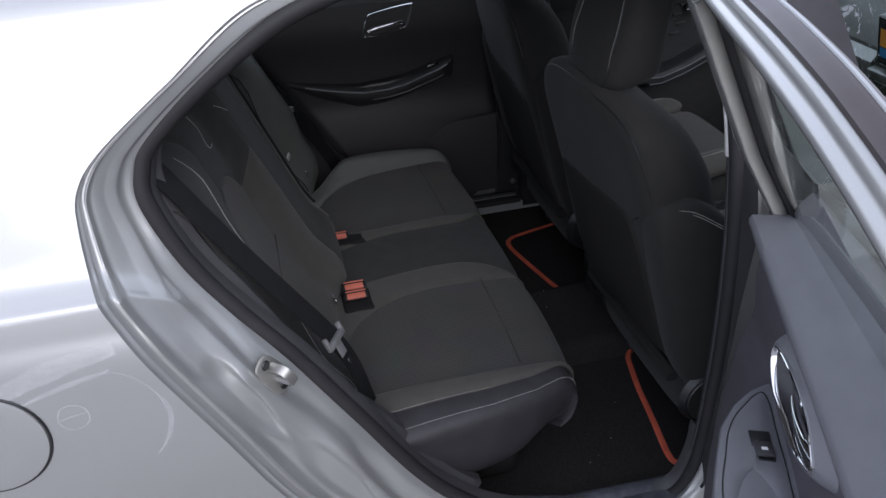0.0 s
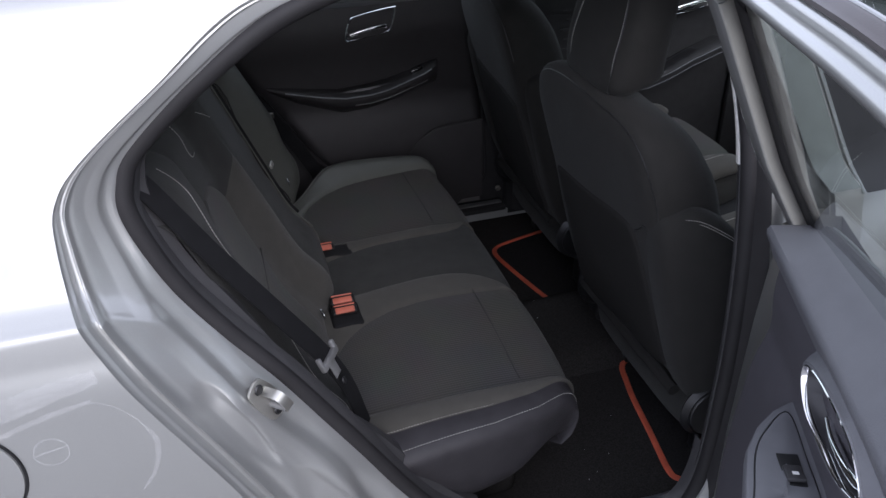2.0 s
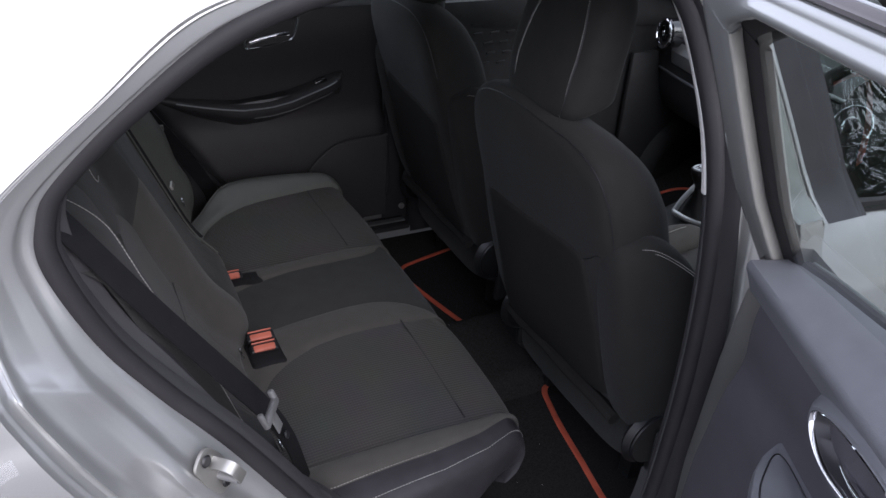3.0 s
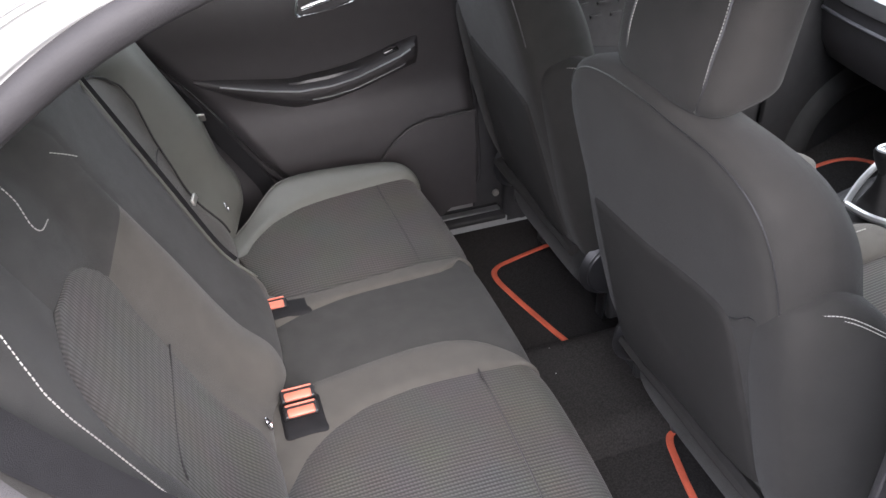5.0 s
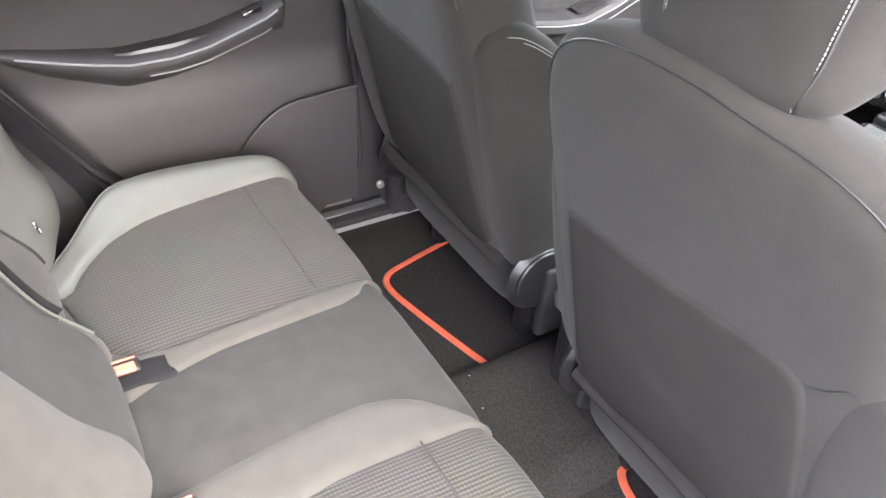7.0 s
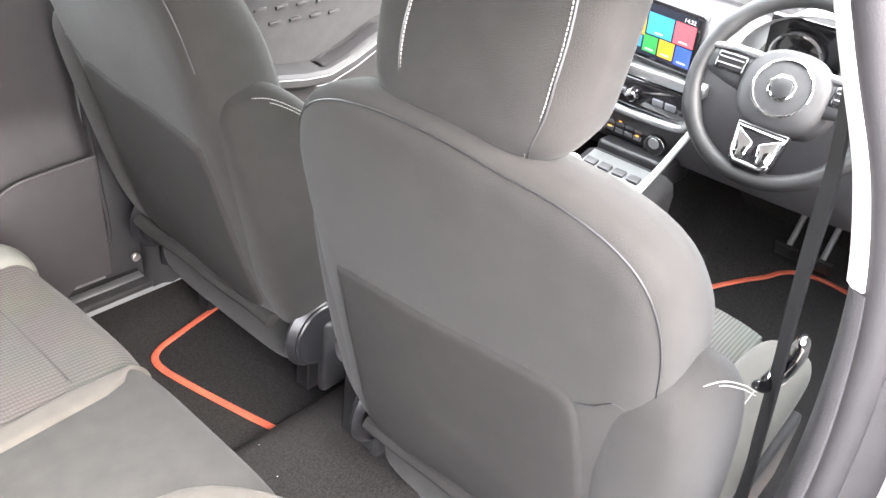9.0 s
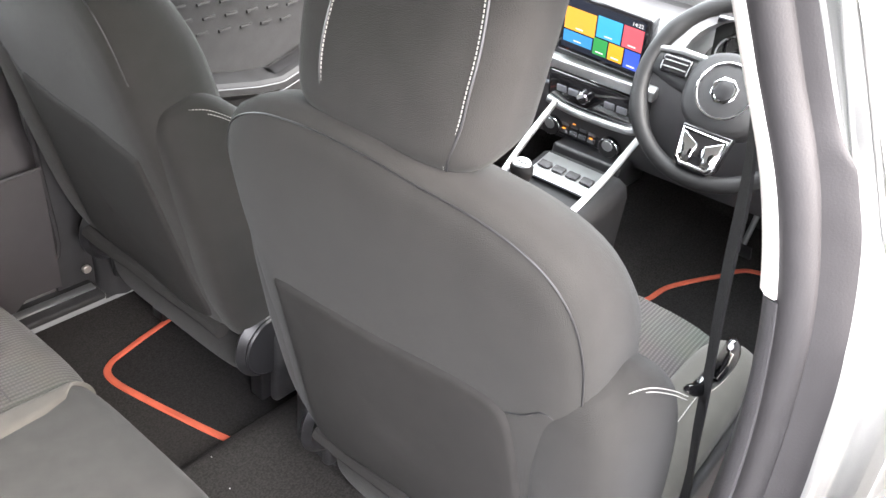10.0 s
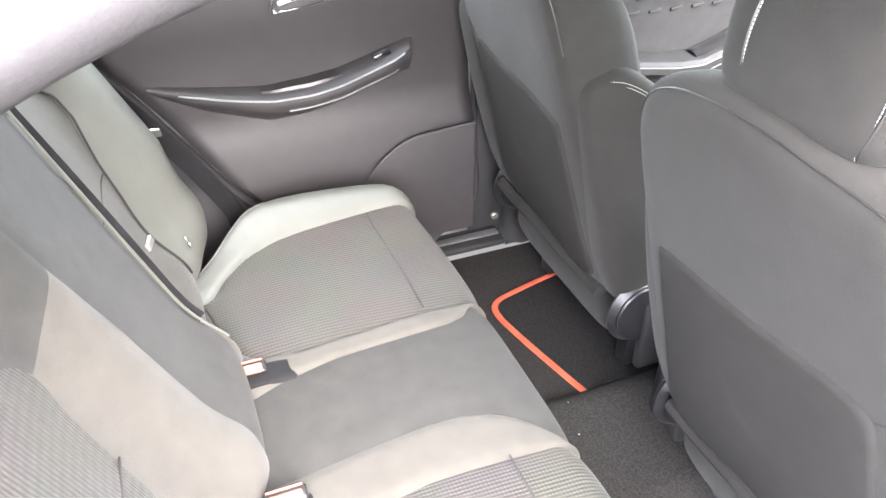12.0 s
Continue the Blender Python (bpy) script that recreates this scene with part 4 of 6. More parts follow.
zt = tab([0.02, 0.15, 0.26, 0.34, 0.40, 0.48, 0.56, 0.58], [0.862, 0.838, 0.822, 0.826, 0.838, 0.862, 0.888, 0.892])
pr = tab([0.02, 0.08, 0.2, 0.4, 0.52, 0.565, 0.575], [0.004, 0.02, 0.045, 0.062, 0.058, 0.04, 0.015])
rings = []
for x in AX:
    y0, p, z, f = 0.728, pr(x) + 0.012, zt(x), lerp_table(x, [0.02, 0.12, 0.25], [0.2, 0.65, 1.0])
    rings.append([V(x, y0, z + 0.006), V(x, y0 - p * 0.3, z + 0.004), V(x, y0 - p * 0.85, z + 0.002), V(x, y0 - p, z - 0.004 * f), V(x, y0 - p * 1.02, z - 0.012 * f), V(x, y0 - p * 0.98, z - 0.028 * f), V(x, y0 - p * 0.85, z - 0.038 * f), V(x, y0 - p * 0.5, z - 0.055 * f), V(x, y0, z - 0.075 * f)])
# Armrest in the shaded colour, darker than the one on the open door.
arm = part("armrest", loft(rings, closed=False), CARD_SHADED, ldoor, "plastic armrest with the cabin's shade in its colour")
part("trim_line", tube([V(x, 0.728 - (pr(x) + 0.012) * 1.02, zt(x) - 0.006) for x in AX[4:-2]], 0.0022, 6), SATIN, arm, "satin edge line")
part("lower_line", tube([V(x, 0.728 - (pr(x) + 0.012) * 0.9, zt(x) - 0.036) for x in AX[19:-3]], 0.0016, 6), SATIN, arm)
part("pull_cup", loft([[V(x, 0.728 - (pr(x)) * 0.75 * k, zt(x) + 0.006 + 0.004 * math.sin((x - 0.24) / 0.17 * math.pi)) for k in (0, 0.6, 1.0)] + [V(x, 0.728 - pr(x) * 0.8, zt(x) + 0.003)] for x in steps(0.24, 0.41, 14)], closed=False), BLACK, arm, "black pull cup")
part("window_switch", move(box(-0.02, 0.02, -0.009, 0.009, -0.004, 0.006, 0.002), pose(0.50, 0.685, 0.875, 0, -17, 0)), GLOSS, arm, "black window switch")
part("speaker_panel", grid(lambda u, k: V(lerp_table(k, [0, 0.25, 0.5, 0.75, 1], [0.455, 0.50, 0.56, 0.64, 0.728]) + (0.09 * u if k < 0.3 else 0.0) * (1 - k / 0.3),
                                          0.712 - 0.006 * math.sin(min(1, 3 * u) * math.pi / 2) - 0.004, lerp_table(k, [0, 0.25, 0.5, 0.75, 1], [0.565, 0.615, 0.652, 0.662, 0.668]) * (1 - u) + 0.37 * u), steps(0, 1, 14), steps(0, 1, 22)), CARD_SHADED, ldoor, "raised dark speaker panel")
part("panel_lip", tube(curve([(0.455, 0.703, 0.565), (0.50, 0.702, 0.615), (0.56, 0.701, 0.652), (0.64, 0.70, 0.662), (0.728, 0.70, 0.668)], 30), 0.004, 8), CARD_SHADED, ldoor)


def release(parent, at, m):
    """Door release: a chrome-rimmed recess with a chrome lever."""
    out = curve([(-0.085, -0.028, 0), (-0.06, -0.036, 0), (0.03, -0.036, 0), (0.062, -0.028, 0), (0.088, 0.026, 0), (0.075, 0.036, 0), (-0.03, 0.036, 0), (-0.06, 0.026, 0)], 64, True)
    h = part("door_release", move(loft([[V(p.x * k, p.y * k, z) for p in out] for k, z in ((1.0, 0.0), (1.02, 0.006), (0.98, 0.009), (0.93, 0.006), (0.88, -0.004))]), m), CHROME, parent, "chrome door release bezel")
    part("recess", move(loft([[V(p.x * k, p.y * k, z) for p in out] for k, z in ((0.90, 0.0), (0.86, -0.018), (0.6, -0.024), (0.05, -0.024))], caps=(False, True)), m), BLACK, h)
    part("lever", move(loft(curve_rings([[V(x, y0 + 0.006 * math.cos(a), z0 + 0.004 * math.sin(a)) for a in (2 * math.pi * j / 12 for j in range(12))] for x, y0, z0 in ((-0.068, -0.02, 0.0), (-0.04, -0.016, 0.004), (0.02, -0.014, 0.005), (0.05, -0.018, 0.0))], 16), caps=(True, True)), m), CHROME, h, "chrome release lever")
    return h


release(ldoor, None, pose(0.36, 0.693, 1.035, 90, 0, 0) @ pose(0, 0, 0, 0, 0, 8))
ls = thing("left_sill_plate", "grey plastic sill plate by the left door", "sill plate", kind="structure")
part("plate", box(0.40, 0.81, 0.67, 0.75, 0.312, 0.330, 0.006, 3), DIM, ls)
part("tread", box(0.50, 0.803, 0.698, 0.722, 0.3295, 0.335, 0.002), SATIN, ls, "satin tread strip")
part("hinge_bolt", move(disc(0.010, 0.012, 16), pose(0.785, 0.70, 0.395, 90, 0, 0)), STEEL, ls)

lfdoor = thing("left_front_door", "closed dark plastic front door with embossed panel", "door")
part("door_panel", grid(lambda x, z: V(x, 0.735 - 0.03 * math.exp(-((z - 1.04) / 0.1) ** 2), z), steps(0.84, 1.95, 30), steps(0.26, 1.09, 30)), DIM, lfdoor, "dark grained plastic door card")
for i in range(7):
    for j in range(5):
        x, z = 1.03 + 0.062 * i + 0.018 * (j % 2), 0.865 + 0.036 * j
        part("embossed_dash", move(box(-0.017, 0.017, -0.004, 0.004, -0.004, 0.004, 0.002), pose(x, 0.733 - 0.03 * math.exp(-((z - 1.04) / 0.1) ** 2), z, 0, -6, 0)), DIM, lfdoor)
part("upper_panel", loft([[V(x, 0.73, 1.09), V(x, 0.69, 1.085), V(x, 0.685, 1.05 - 0.05 * (x - 0.9)), V(x, 0.71, 1.0 - 0.05 * (x - 0.9))] for x in steps(0.86, 1.9, 20)], closed=False), DIM, lfdoor, "dark plastic upper door rail")
AX2 = steps(1.0, 1.62, 40)
zt2 = tab([1.0, 1.1, 1.25, 1.33, 1.42, 1.5, 1.62], [0.79, 0.775, 0.752, 0.748, 0.775, 0.81, 0.85])
rings = []
for x in AX2:
    z, p = zt2(x), 0.075
    rings.append([V(x, 0.73, z + 0.004), V(x, 0.73 - p * 0.5, z + 0.003), V(x, 0.73 - p * 0.9, z), V(x, 0.73 - p, z - 0.008), V(x, 0.73 - p * 0.98, z - 0.03), V(x, 0.73 - p * 0.6, z - 0.05), V(x, 0.73, z - 0.07)])
arm2 = part("armrest", loft(rings, closed=False), DIM, lfdoor, "dark plastic armrest")
part("trim_line", tube([V(x, 0.73 - 0.075, zt2(x) - 0.012) for x in AX2], 0.0018, 6), PLASTIC2, arm2, "grey edge line")
part("trim_line", tube([V(x, 0.73 - 0.072, zt2(x) - 0.036) for x in AX2[18:]], 0.0014, 6), PLASTIC2, arm2, "grey edge line")
part("pull_cup", loft([[V(x, 0.72, zt2(x) + 0.006), V(x, 0.70, zt2(x) + 0.012), V(x, 0.675, zt2(x) + 0.006)] for x in steps(1.32, 1.52, 12)], closed=False), BLACK, arm2)
release(lfdoor, None, pose(1.50, 0.704, 1.0, 90, 0, 0) @ pose(0, 0, 0, 0, 0, 8))

# ---- mats ----
def floor_mat(pts, lift, label):
    th = thing("floor_mat", label, "floor mat", group="floor mats")
    out = curve([(x, y, 0) for x, y in pts], 110, True)
    ring = [V(p.x, p.y, floor_z(p.x, 0.7) + lift) for p in out]
    c = sum((p for p in out), V(0, 0, 0)) / len(out)
    rings = []
    for k in (1.0, 0.97, 0.85, 0.7, 0.5, 0.3, 0.1, 0.01):
        rings.append([V(q.x, q.y, floor_z(q.x, 0.7) + lift + 0.003 * (k < 0.99)) for q in (c + (p - c) * k for p in out)])
    part("carpet_field", loft(rings, caps=(False, True)), MAT_PILE, th, "black looped carpet field")
    part("binding", tube([p + V(0, 0, 0.002) for p in ring], 0.0085, 8, True, 0.55, (0, 0, 1)), ORANGE, th, "orange cloth binding")
    return th


floor_mat([(0.736, 0.308), (0.715, 0.40), (0.703, 0.465), (0.706, 0.505), (0.728, 0.529), (0.77, 0.543), (0.89, 0.572), (1.05, 0.60), (1.12, 0.55), (1.13, 0.35), (1.08, 0.19), (0.95, 0.12), (0.85, 0.12), (0.79, 0.13), (0.766, 0.19)], 0.005, "black carpet rear mat with orange binding on floor")
floor_mat([(0.803, -0.328), (0.822, -0.243), (0.836, -0.196), (0.862, -0.174), (0.93, -0.172), (1.08, -0.18), (1.13, -0.35), (1.12, -0.55), (1.05, -0.615), (0.90, -0.614), (0.80, -0.610), (0.772, -0.597), (0.765, -0.565), (0.784, -0.45)], 0.005, "black carpet rear mat with orange binding on floor")
floor_mat([(1.30, -0.20), (1.6, -0.19), (1.80, -0.20), (1.87, -0.225), (1.92, -0.245), (1.98, -0.30), (2.02, -0.345), (2.05, -0.372), (2.07, -0.41), (2.08, -0.49), (2.06, -0.60), (1.98, -0.665), (1.6, -0.672), (1.3, -0.655), (1.25, -0.4)], 0.006, "black carpet driver's mat with orange binding on floor")
floor_mat([(1.30, 0.20), (1.6, 0.19), (1.92, 0.22), (2.0, 0.42), (1.92, 0.60), (1.6, 0.62), (1.3, 0.60), (1.25, 0.4)], 0.006, "black carpet passenger mat with orange binding on floor")

grit = thing("carpet_grit", "scattered pale crumbs on the dark carpet", "crumbs", kind="stuff")
rng = random.Random(11)
bits = []
for i in range(14):
    x, y, r = rng.uniform(0.52, 0.86), rng.uniform(-0.55, 0.5), rng.uniform(0.0006, 0.0013)
    g = bmesh.new()
    bmesh.ops.create_icosphere(g, subdivisions=1, radius=r)
    move(g, Matrix.Translation((x, y, floor_z(x, y) + 0.004)) @ pose(0, 0, 0, rng.uniform(0, 90), rng.uniform(0, 90), 0) @ Matrix.Diagonal((1.6, 0.8, 0.7, 1)))
    bits.append(g)
part("crumbs", merged(*bits), WHITE, grit)

# ---- centre console ----
cons = thing("centre_console", "dark plastic centre console between the seats", "console")
rings = []
for x, w, z in ((0.845, 0.04, 0.36), (0.85, 0.055, 0.46), (0.87, 0.062, 0.50), (0.95, 0.07, 0.53), (1.15, 0.09, 0.54), (1.2, 0.10, 0.52), (1.35, 0.10, 0.57), (1.45, 0.11, 0.59), (1.6, 0.125, 0.61), (1.75, 0.13, 0.64)):
    rings.append([V(x, -w, 0.28), V(x, -w, z - 0.04), V(x, -w * 0.93, z - 0.01), V(x, -w * 0.75, z), V(x, w * 0.75, z), V(x, w * 0.93, z - 0.01), V(x, w, z - 0.04), V(x, w, 0.28)])
part("console_body", loft(rings, closed=False, caps=(True, False)), DIM, cons, angle=50)
part("rear_ring", move(tube(curve([(0, -0.02, -0.03), (0, 0.02, -0.03), (0, 0.028, 0.0), (0, 0.02, 0.03), (0, -0.02, 0.03), (0, -0.028, 0)], 32, True), 0.005, 8, True), pose(0.845, 0.035, 0.50, 0, -18, 25)), SATIN, cons, "satin silver ring")
for rail in ([(1.415, -0.085, 0.602), (1.44, -0.104, 0.620), (1.50, -0.118, 0.655), (1.62, -0.122, 0.70), (1.76, -0.122, 0.765)], [(1.385, 0.028, 0.600), (1.47, 0.082, 0.606), (1.555, 0.118, 0.625), (1.65, 0.124, 0.69), (1.76, 0.122, 0.765)]):
    part("side_rail", tube(curve(rail, 24), 0.0085, 8, flat=0.6), SATIN, cons, "satin silver console rail")
part("rear_rail", tube(curve([(1.415, -0.085, 0.602), (1.392, -0.03, 0.600), (1.385, 0.028, 0.600)], 14), 0.009, 8), SATIN, cons, "satin silver console rail")
part("tray_panel", move(box(-0.05, 0.05, -0.085, 0.085, -0.004, 0.004, 0.003), pose(1.66, 0, 0.640, 0, -14, 0)), SATIN, cons, "satin switch strip")
for i in range(4):
    part("toggle", move(box(-0.012, 0.012, -0.016, 0.016, 0, 0.008, 0.003), pose(1.655, -0.06 + 0.04 * i, 0.643, 0, -14, 0)), PLASTIC, cons)
gear = thing("gear_lever", "black gear knob with silver cap and leather gaiter", "gear lever")
lean = lambda z: V(1.45 - 0.33 * z, -0.012 - 0.09 * z, 0.585 + z)
prof = [(0.0, 0.0), (0.052, 0.0), (0.049, 0.02), (0.034, 0.05), (0.020, 0.08), (0.014, 0.10), (0.012, 0.118)]
part("gaiter", loft([[lean(z) + V(r * math.cos(a) * (1 + 0.06 * math.cos(5 * a)), r * math.sin(a) * (1 + 0.06 * math.cos(5 * a)), 0) for a in (2 * math.pi * k / 30 for k in range(30))] for r, z in prof]), LEATHER, gear, "black leather gaiter")
prof = [(0.009, 0.0), (0.014, 0.012), (0.020, 0.03), (0.025, 0.05), (0.0255, 0.062), (0.022, 0.070)]
kn = part("knob", loft([[lean(0.112 + z) + V(r * math.cos(a), r * math.sin(a), 0) for a in (2 * math.pi * k / 28 for k in range(28))] for r, z in prof], caps=(True, True)), LEATHER, gear)
KM = Matrix.Translation(lean(0.181)) @ pose(0, 0, 0, 4, -14, 0)
part("cap", move(disc(0.020, 0.004, 28), KM), SATIN, kn, "silver shift pattern cap")
for a in (-0.009, 0, 0.009):
    part("pattern_bar", move(box(-0.008, 0.008, -0.0012, 0.0012, 0, 0.001, 0), KM @ pose(0, a, 0.0042)), BLACK, kn)
part("pattern_bar", move(box(-0.0012, 0.0012, -0.009, 0.009, 0, 0.001, 0), KM @ pose(0, 0, 0.0044)), BLACK, kn)
hb = thing("handbrake", "black handbrake lever with silver button", "handbrake")
part("lever", tube(curve([(1.20, 0.055, 0.54), (1.10, 0.055, 0.575), (1.02, 0.055, 0.60)], 12), [0.012] * 4 + [0.015] * 8, 10), LEATHER, hb)

# ---- dashboard ----
dash = thing("dashboard", "dark plastic dashboard with silver trim and screen", "dashboard")
dz = [(2.15, 0.60), (1.95, 0.61), (1.84, 0.64), (1.80, 0.70), (1.775, 0.80), (1.765, 0.88), (1.78, 0.93), (1.82, 0.965), (1.90, 0.99), (2.05, 0.995), (2.25, 0.96)]
part("dash_body", loft([[V(x + 0.06 * (abs(y) / 0.72) ** 3, y, z) for x, z in dz] for y in steps(-0.73, 0.74, 24)], closed=False), PLASTIC, dash, angle=30)
part("silver_band", loft([[V(x - 0.012 + 0.06 * (abs(y) / 0.72) ** 3, y, z) for x, z in ((1.79, 0.835), (1.768, 0.85), (1.757, 0.895), (1.778, 0.925))] for y in steps(0.16, 0.60, 14)], closed=False), SATIN, dash, "satin silver dash band")
part("under_band", tube([V(1.775 + 0.06 * (abs(y) / 0.72) ** 3, y, 0.80 - 0.0 * y) for y in steps(0.16, 0.70, 14)], 0.006, 8), PLASTIC2, dash)
S = pose(1.735, 0.022, 0.97, 0, -15, 0) @ pose(0, 0, 0, 3, 0, 0)
sb = part("screen_housing", move(box(-0.008, 0.03, -0.118, 0.118, -0.078, 0.078, 0.008, 3), S), GLOSS, dash, "black touchscreen housing")
part("display", move(box(-0.0095, -0.0085, -0.104, 0.104, -0.062, 0.066, 0), S), glow("display", (0.02, 0.025, 0.04), 0.06), sb)
TILES = [(0.10, 0.018, 0.043, -0.013, (1.0, 0.44, 0.06)), (0.014, -0.049, 0.047, -0.006, (0.05, 0.42, 0.75)), (-0.053, -0.103, 0.047, -0.006, (0.85, 0.12, 0.15)), (0.10, 0.022, -0.017, -0.046, (0.05, 0.30, 0.65)),
         (0.018, -0.018, -0.010, -0.052, (0.04, 0.33, 0.09)), (-0.022, -0.060, -0.010, -0.052, (0.95, 0.45, 0.04)), (-0.064, -0.103, -0.010, -0.056, (0.05, 0.12, 0.70))]
for i, (y0, y1, z1, z0, c) in enumerate(TILES):
    part("tile", move(box(-0.0102, -0.0097, y1, y0, z0, z1, 0), S), glow("tile colour %d" % i, c, 0.065), sb, "glowing coloured screen tile")
    part("caption_bar", move(box(-0.0106, -0.0103, (y0 + y1) / 2 - 0.010, (y0 + y1) / 2 + 0.010, z0 + 0.006, z0 + 0.009, 0), S), glow("caption %d" % i, (0.8, 0.8, 0.8), 0.08), sb)
tx = bpy.data.curves.new("clock_text", "FONT")
tx.body, tx.size, tx.align_x = "14:22", 0.013, "CENTER"
clock = new("clock_text", tx)
clock.parent = sb
clock.matrix_basis = S @ pose(-0.0103, -0.085, 0.052, 90, 0, -90)
tx.materials.append(glow("clock", (0.8, 0.8, 0.8), 0.1))
part("silver_strip", move(box(-0.012, 0.02, -0.15, 0.15, -0.015, 0.015, 0.006, 3), pose(1.757, 0.02, 0.865, 0, -15, 0)), SATIN, dash, "satin silver strip")
part("vent_panel", move(box(-0.01, 0.03, -0.14, 0.14, -0.045, 0.045, 0.012, 3), pose(1.772, 0.02, 0.805, 0, -15, 0)), GLOSS, dash, "gloss black control panel")
for i in range(6):
    if i != 3:
        part("panel_button", move(box(-0.004, 0.004, -0.014, 0.014, -0.009, 0.009, 0.002), pose(1.763, 0.115 - 0.034 * i, 0.802, 0, -15, 0)), PLASTIC2, dash)
part("volume_knob", move(disc(0.016, 0.022, 28, 0.003), pose(1.764, 0.046, 0.806, 0, -105, 0)), CHROME, dash, "chrome volume knob")
part("chrome_trim", tube(curve([(1.755, -0.115, 0.80), (1.765, -0.10, 0.765), (1.775, -0.04, 0.752), (1.775, 0.08, 0.750), (1.765, 0.15, 0.765)], 30), 0.011, 10), SATIN, dash, "chrome trim arc")
part("climate_panel", move(box(-0.008, 0.03, -0.095, 0.095, -0.03, 0.03, 0.008, 3), pose(1.812, 0.062, 0.69, 0, -12, 0)), BLACK, dash, "black climate panel")
for y in (-0.030, 0.142):
    kb = part("climate_knob", move(disc(0.027, 0.022, 32, 0.003), pose(1.808, y, 0.688, 0, -102, 0)), BLACK, dash, "black climate knob")
    part("knob_ring", move(tube([V(0.026 * math.cos(a), 0.026 * math.sin(a), 0.018) for a in steps(0, 2 * math.pi, 29)[:-1]], 0.0022, 6, True), pose(1.808, y, 0.688, 0, -102, 0)), CHROME, kb, "chrome knob ring")
    part("knob_face", move(disc(0.015, 0.003, 24, 0.001), pose(1.786, y, 0.692, 0, -102, 0)), SATIN, kb)
for i in range(4):
    for j in range(2):
        part("climate_button", move(box(-0.003, 0.003, -0.011, 0.011, -0.006, 0.006, 0.0015), pose(1.803, 0.105 - 0.027 * i, 0.700 - 0.020 * j, 0, -12, 0)), PLASTIC2, dash)
        if (i + j) % 3 == 1:
            part("button_light", move(box(-0.001, 0.001, -0.004, 0.004, -0.001, 0.001, 0), pose(1.799, 0.105 - 0.027 * i, 0.7075 - 0.020 * j)), glow("amber light %d%d" % (i, j), (1.0, 0.35, 0.05), 0.15), dash)
part("tray", move(box(-0.08, 0.08, -0.10, 0.10, -0.04, 0.04, 0.012, 3), pose(1.84, 0.01, 0.62)), BLACK, dash, "dark storage tray")
part("cluster_hood", loft(curve_rings([[V(1.70 + d, -0.355 + 0.17 * math.cos(a), 0.985 + (0.11 + 0.01 * (d < 0.02)) * math.sin(a)) for a in steps(-0.15 * math.pi, 1.15 * math.pi, 26)] for d in (0.0, 0.04, 0.10, 0.2)], 10), closed=False), SATIN, dash, "pale instrument hood")
part("cluster_face", move(box(0, 0.02, -0.15, 0.15, -0.07, 0.08, 0.01), pose(1.80, -0.355, 0.99, 0, -15, 0)), GLOSS, dash, "dark instrument cluster")
for y in (-0.28, -0.43):
    part("gauge_ring", move(tube([V(0.055 * math.cos(a), 0.055 * math.sin(a), 0) for a in steps(0, 2 * math.pi, 33)[:-1]], 0.004, 6, True), pose(1.785, y, 0.99, 0, -105, 0)), CHROME, dash)
for y, r in ((0.60, 0.052), (-0.64, 0.052)):
    vt = part("air_vent", move(disc(r, 0.06, 36, 0.01, 0.030), pose(1.80, y, 0.955, 0, -90, 12 if y < 0 else -12)), GLOSS, dash, "round air vent")
    part("vent_ring", move(tube([V(r * 0.93 * math.cos(a), r * 0.93 * math.sin(a), 0.062) for a in steps(0, 2 * math.pi, 33)[:-1]], 0.005, 8, True), pose(1.80, y, 0.955, 0, -90, 12 if y < 0 else -12)), CHROME, vt, "chrome vent ring")
    for i in range(3):
        part("vane", move(box(-0.034, 0.034, -0.003, 0.003, 0.03, 0.05, 0.001), pose(1.80, y, 0.955, 0, -90, 12 if y < 0 else -12) @ pose(0, -0.016 + 0.016 * i, 0)), BLACK, vt)
    part("vent_hub", move(disc(0.010, 0.02, 20, 0.002), pose(1.80, y, 0.955, 0, -90, 12 if y < 0 else -12) @ pose(0, 0, 0.045)), CHROME, vt, "chrome vent hub")

part("firewall", grid(lambda y, z: V(2.20 - 0.04 * (z - 0.4), y, z), steps(-0.72, 0.73, 10), steps(0.40, 0.95, 8)), CARPET, dash, "black carpeted firewall")
for y, w in ((-0.36, 0.030), (-0.45, 0.030)):
    pd = thing("pedal", "black rubber foot pedal below the dashboard", "pedal", (2.06, y, 0.43), group="foot pedals")
    part("pad", move(box(-0.006, 0.006, -w, w, -0.028, 0.028, 0.004, 2), pose(0, 0, 0, 0, -35, 0)), RUBBER, pd, "black ribbed pedal pad")
    part("arm", tube(curve([(0.004, 0, 0.0), (0.05, 0, 0.10), (0.09, 0, 0.24)], 8), 0.008, 8), ZINC, pd, "steel pedal arm")

# ---- steering wheel ----
sw = thing("steering_wheel", "black leather steering wheel with silver spokes", "steering wheel", (1.545, -0.35, 0.993))
tilt = radians(25)
ax_y, ax_u, ax_n = V(0, 1, 0), V(math.sin(tilt), 0, math.cos(tilt)), V(-math.cos(tilt), 0, math.sin(tilt))


def wp(y, u, n=0.0):
    return ax_y * y + ax_u * u + ax_n * n


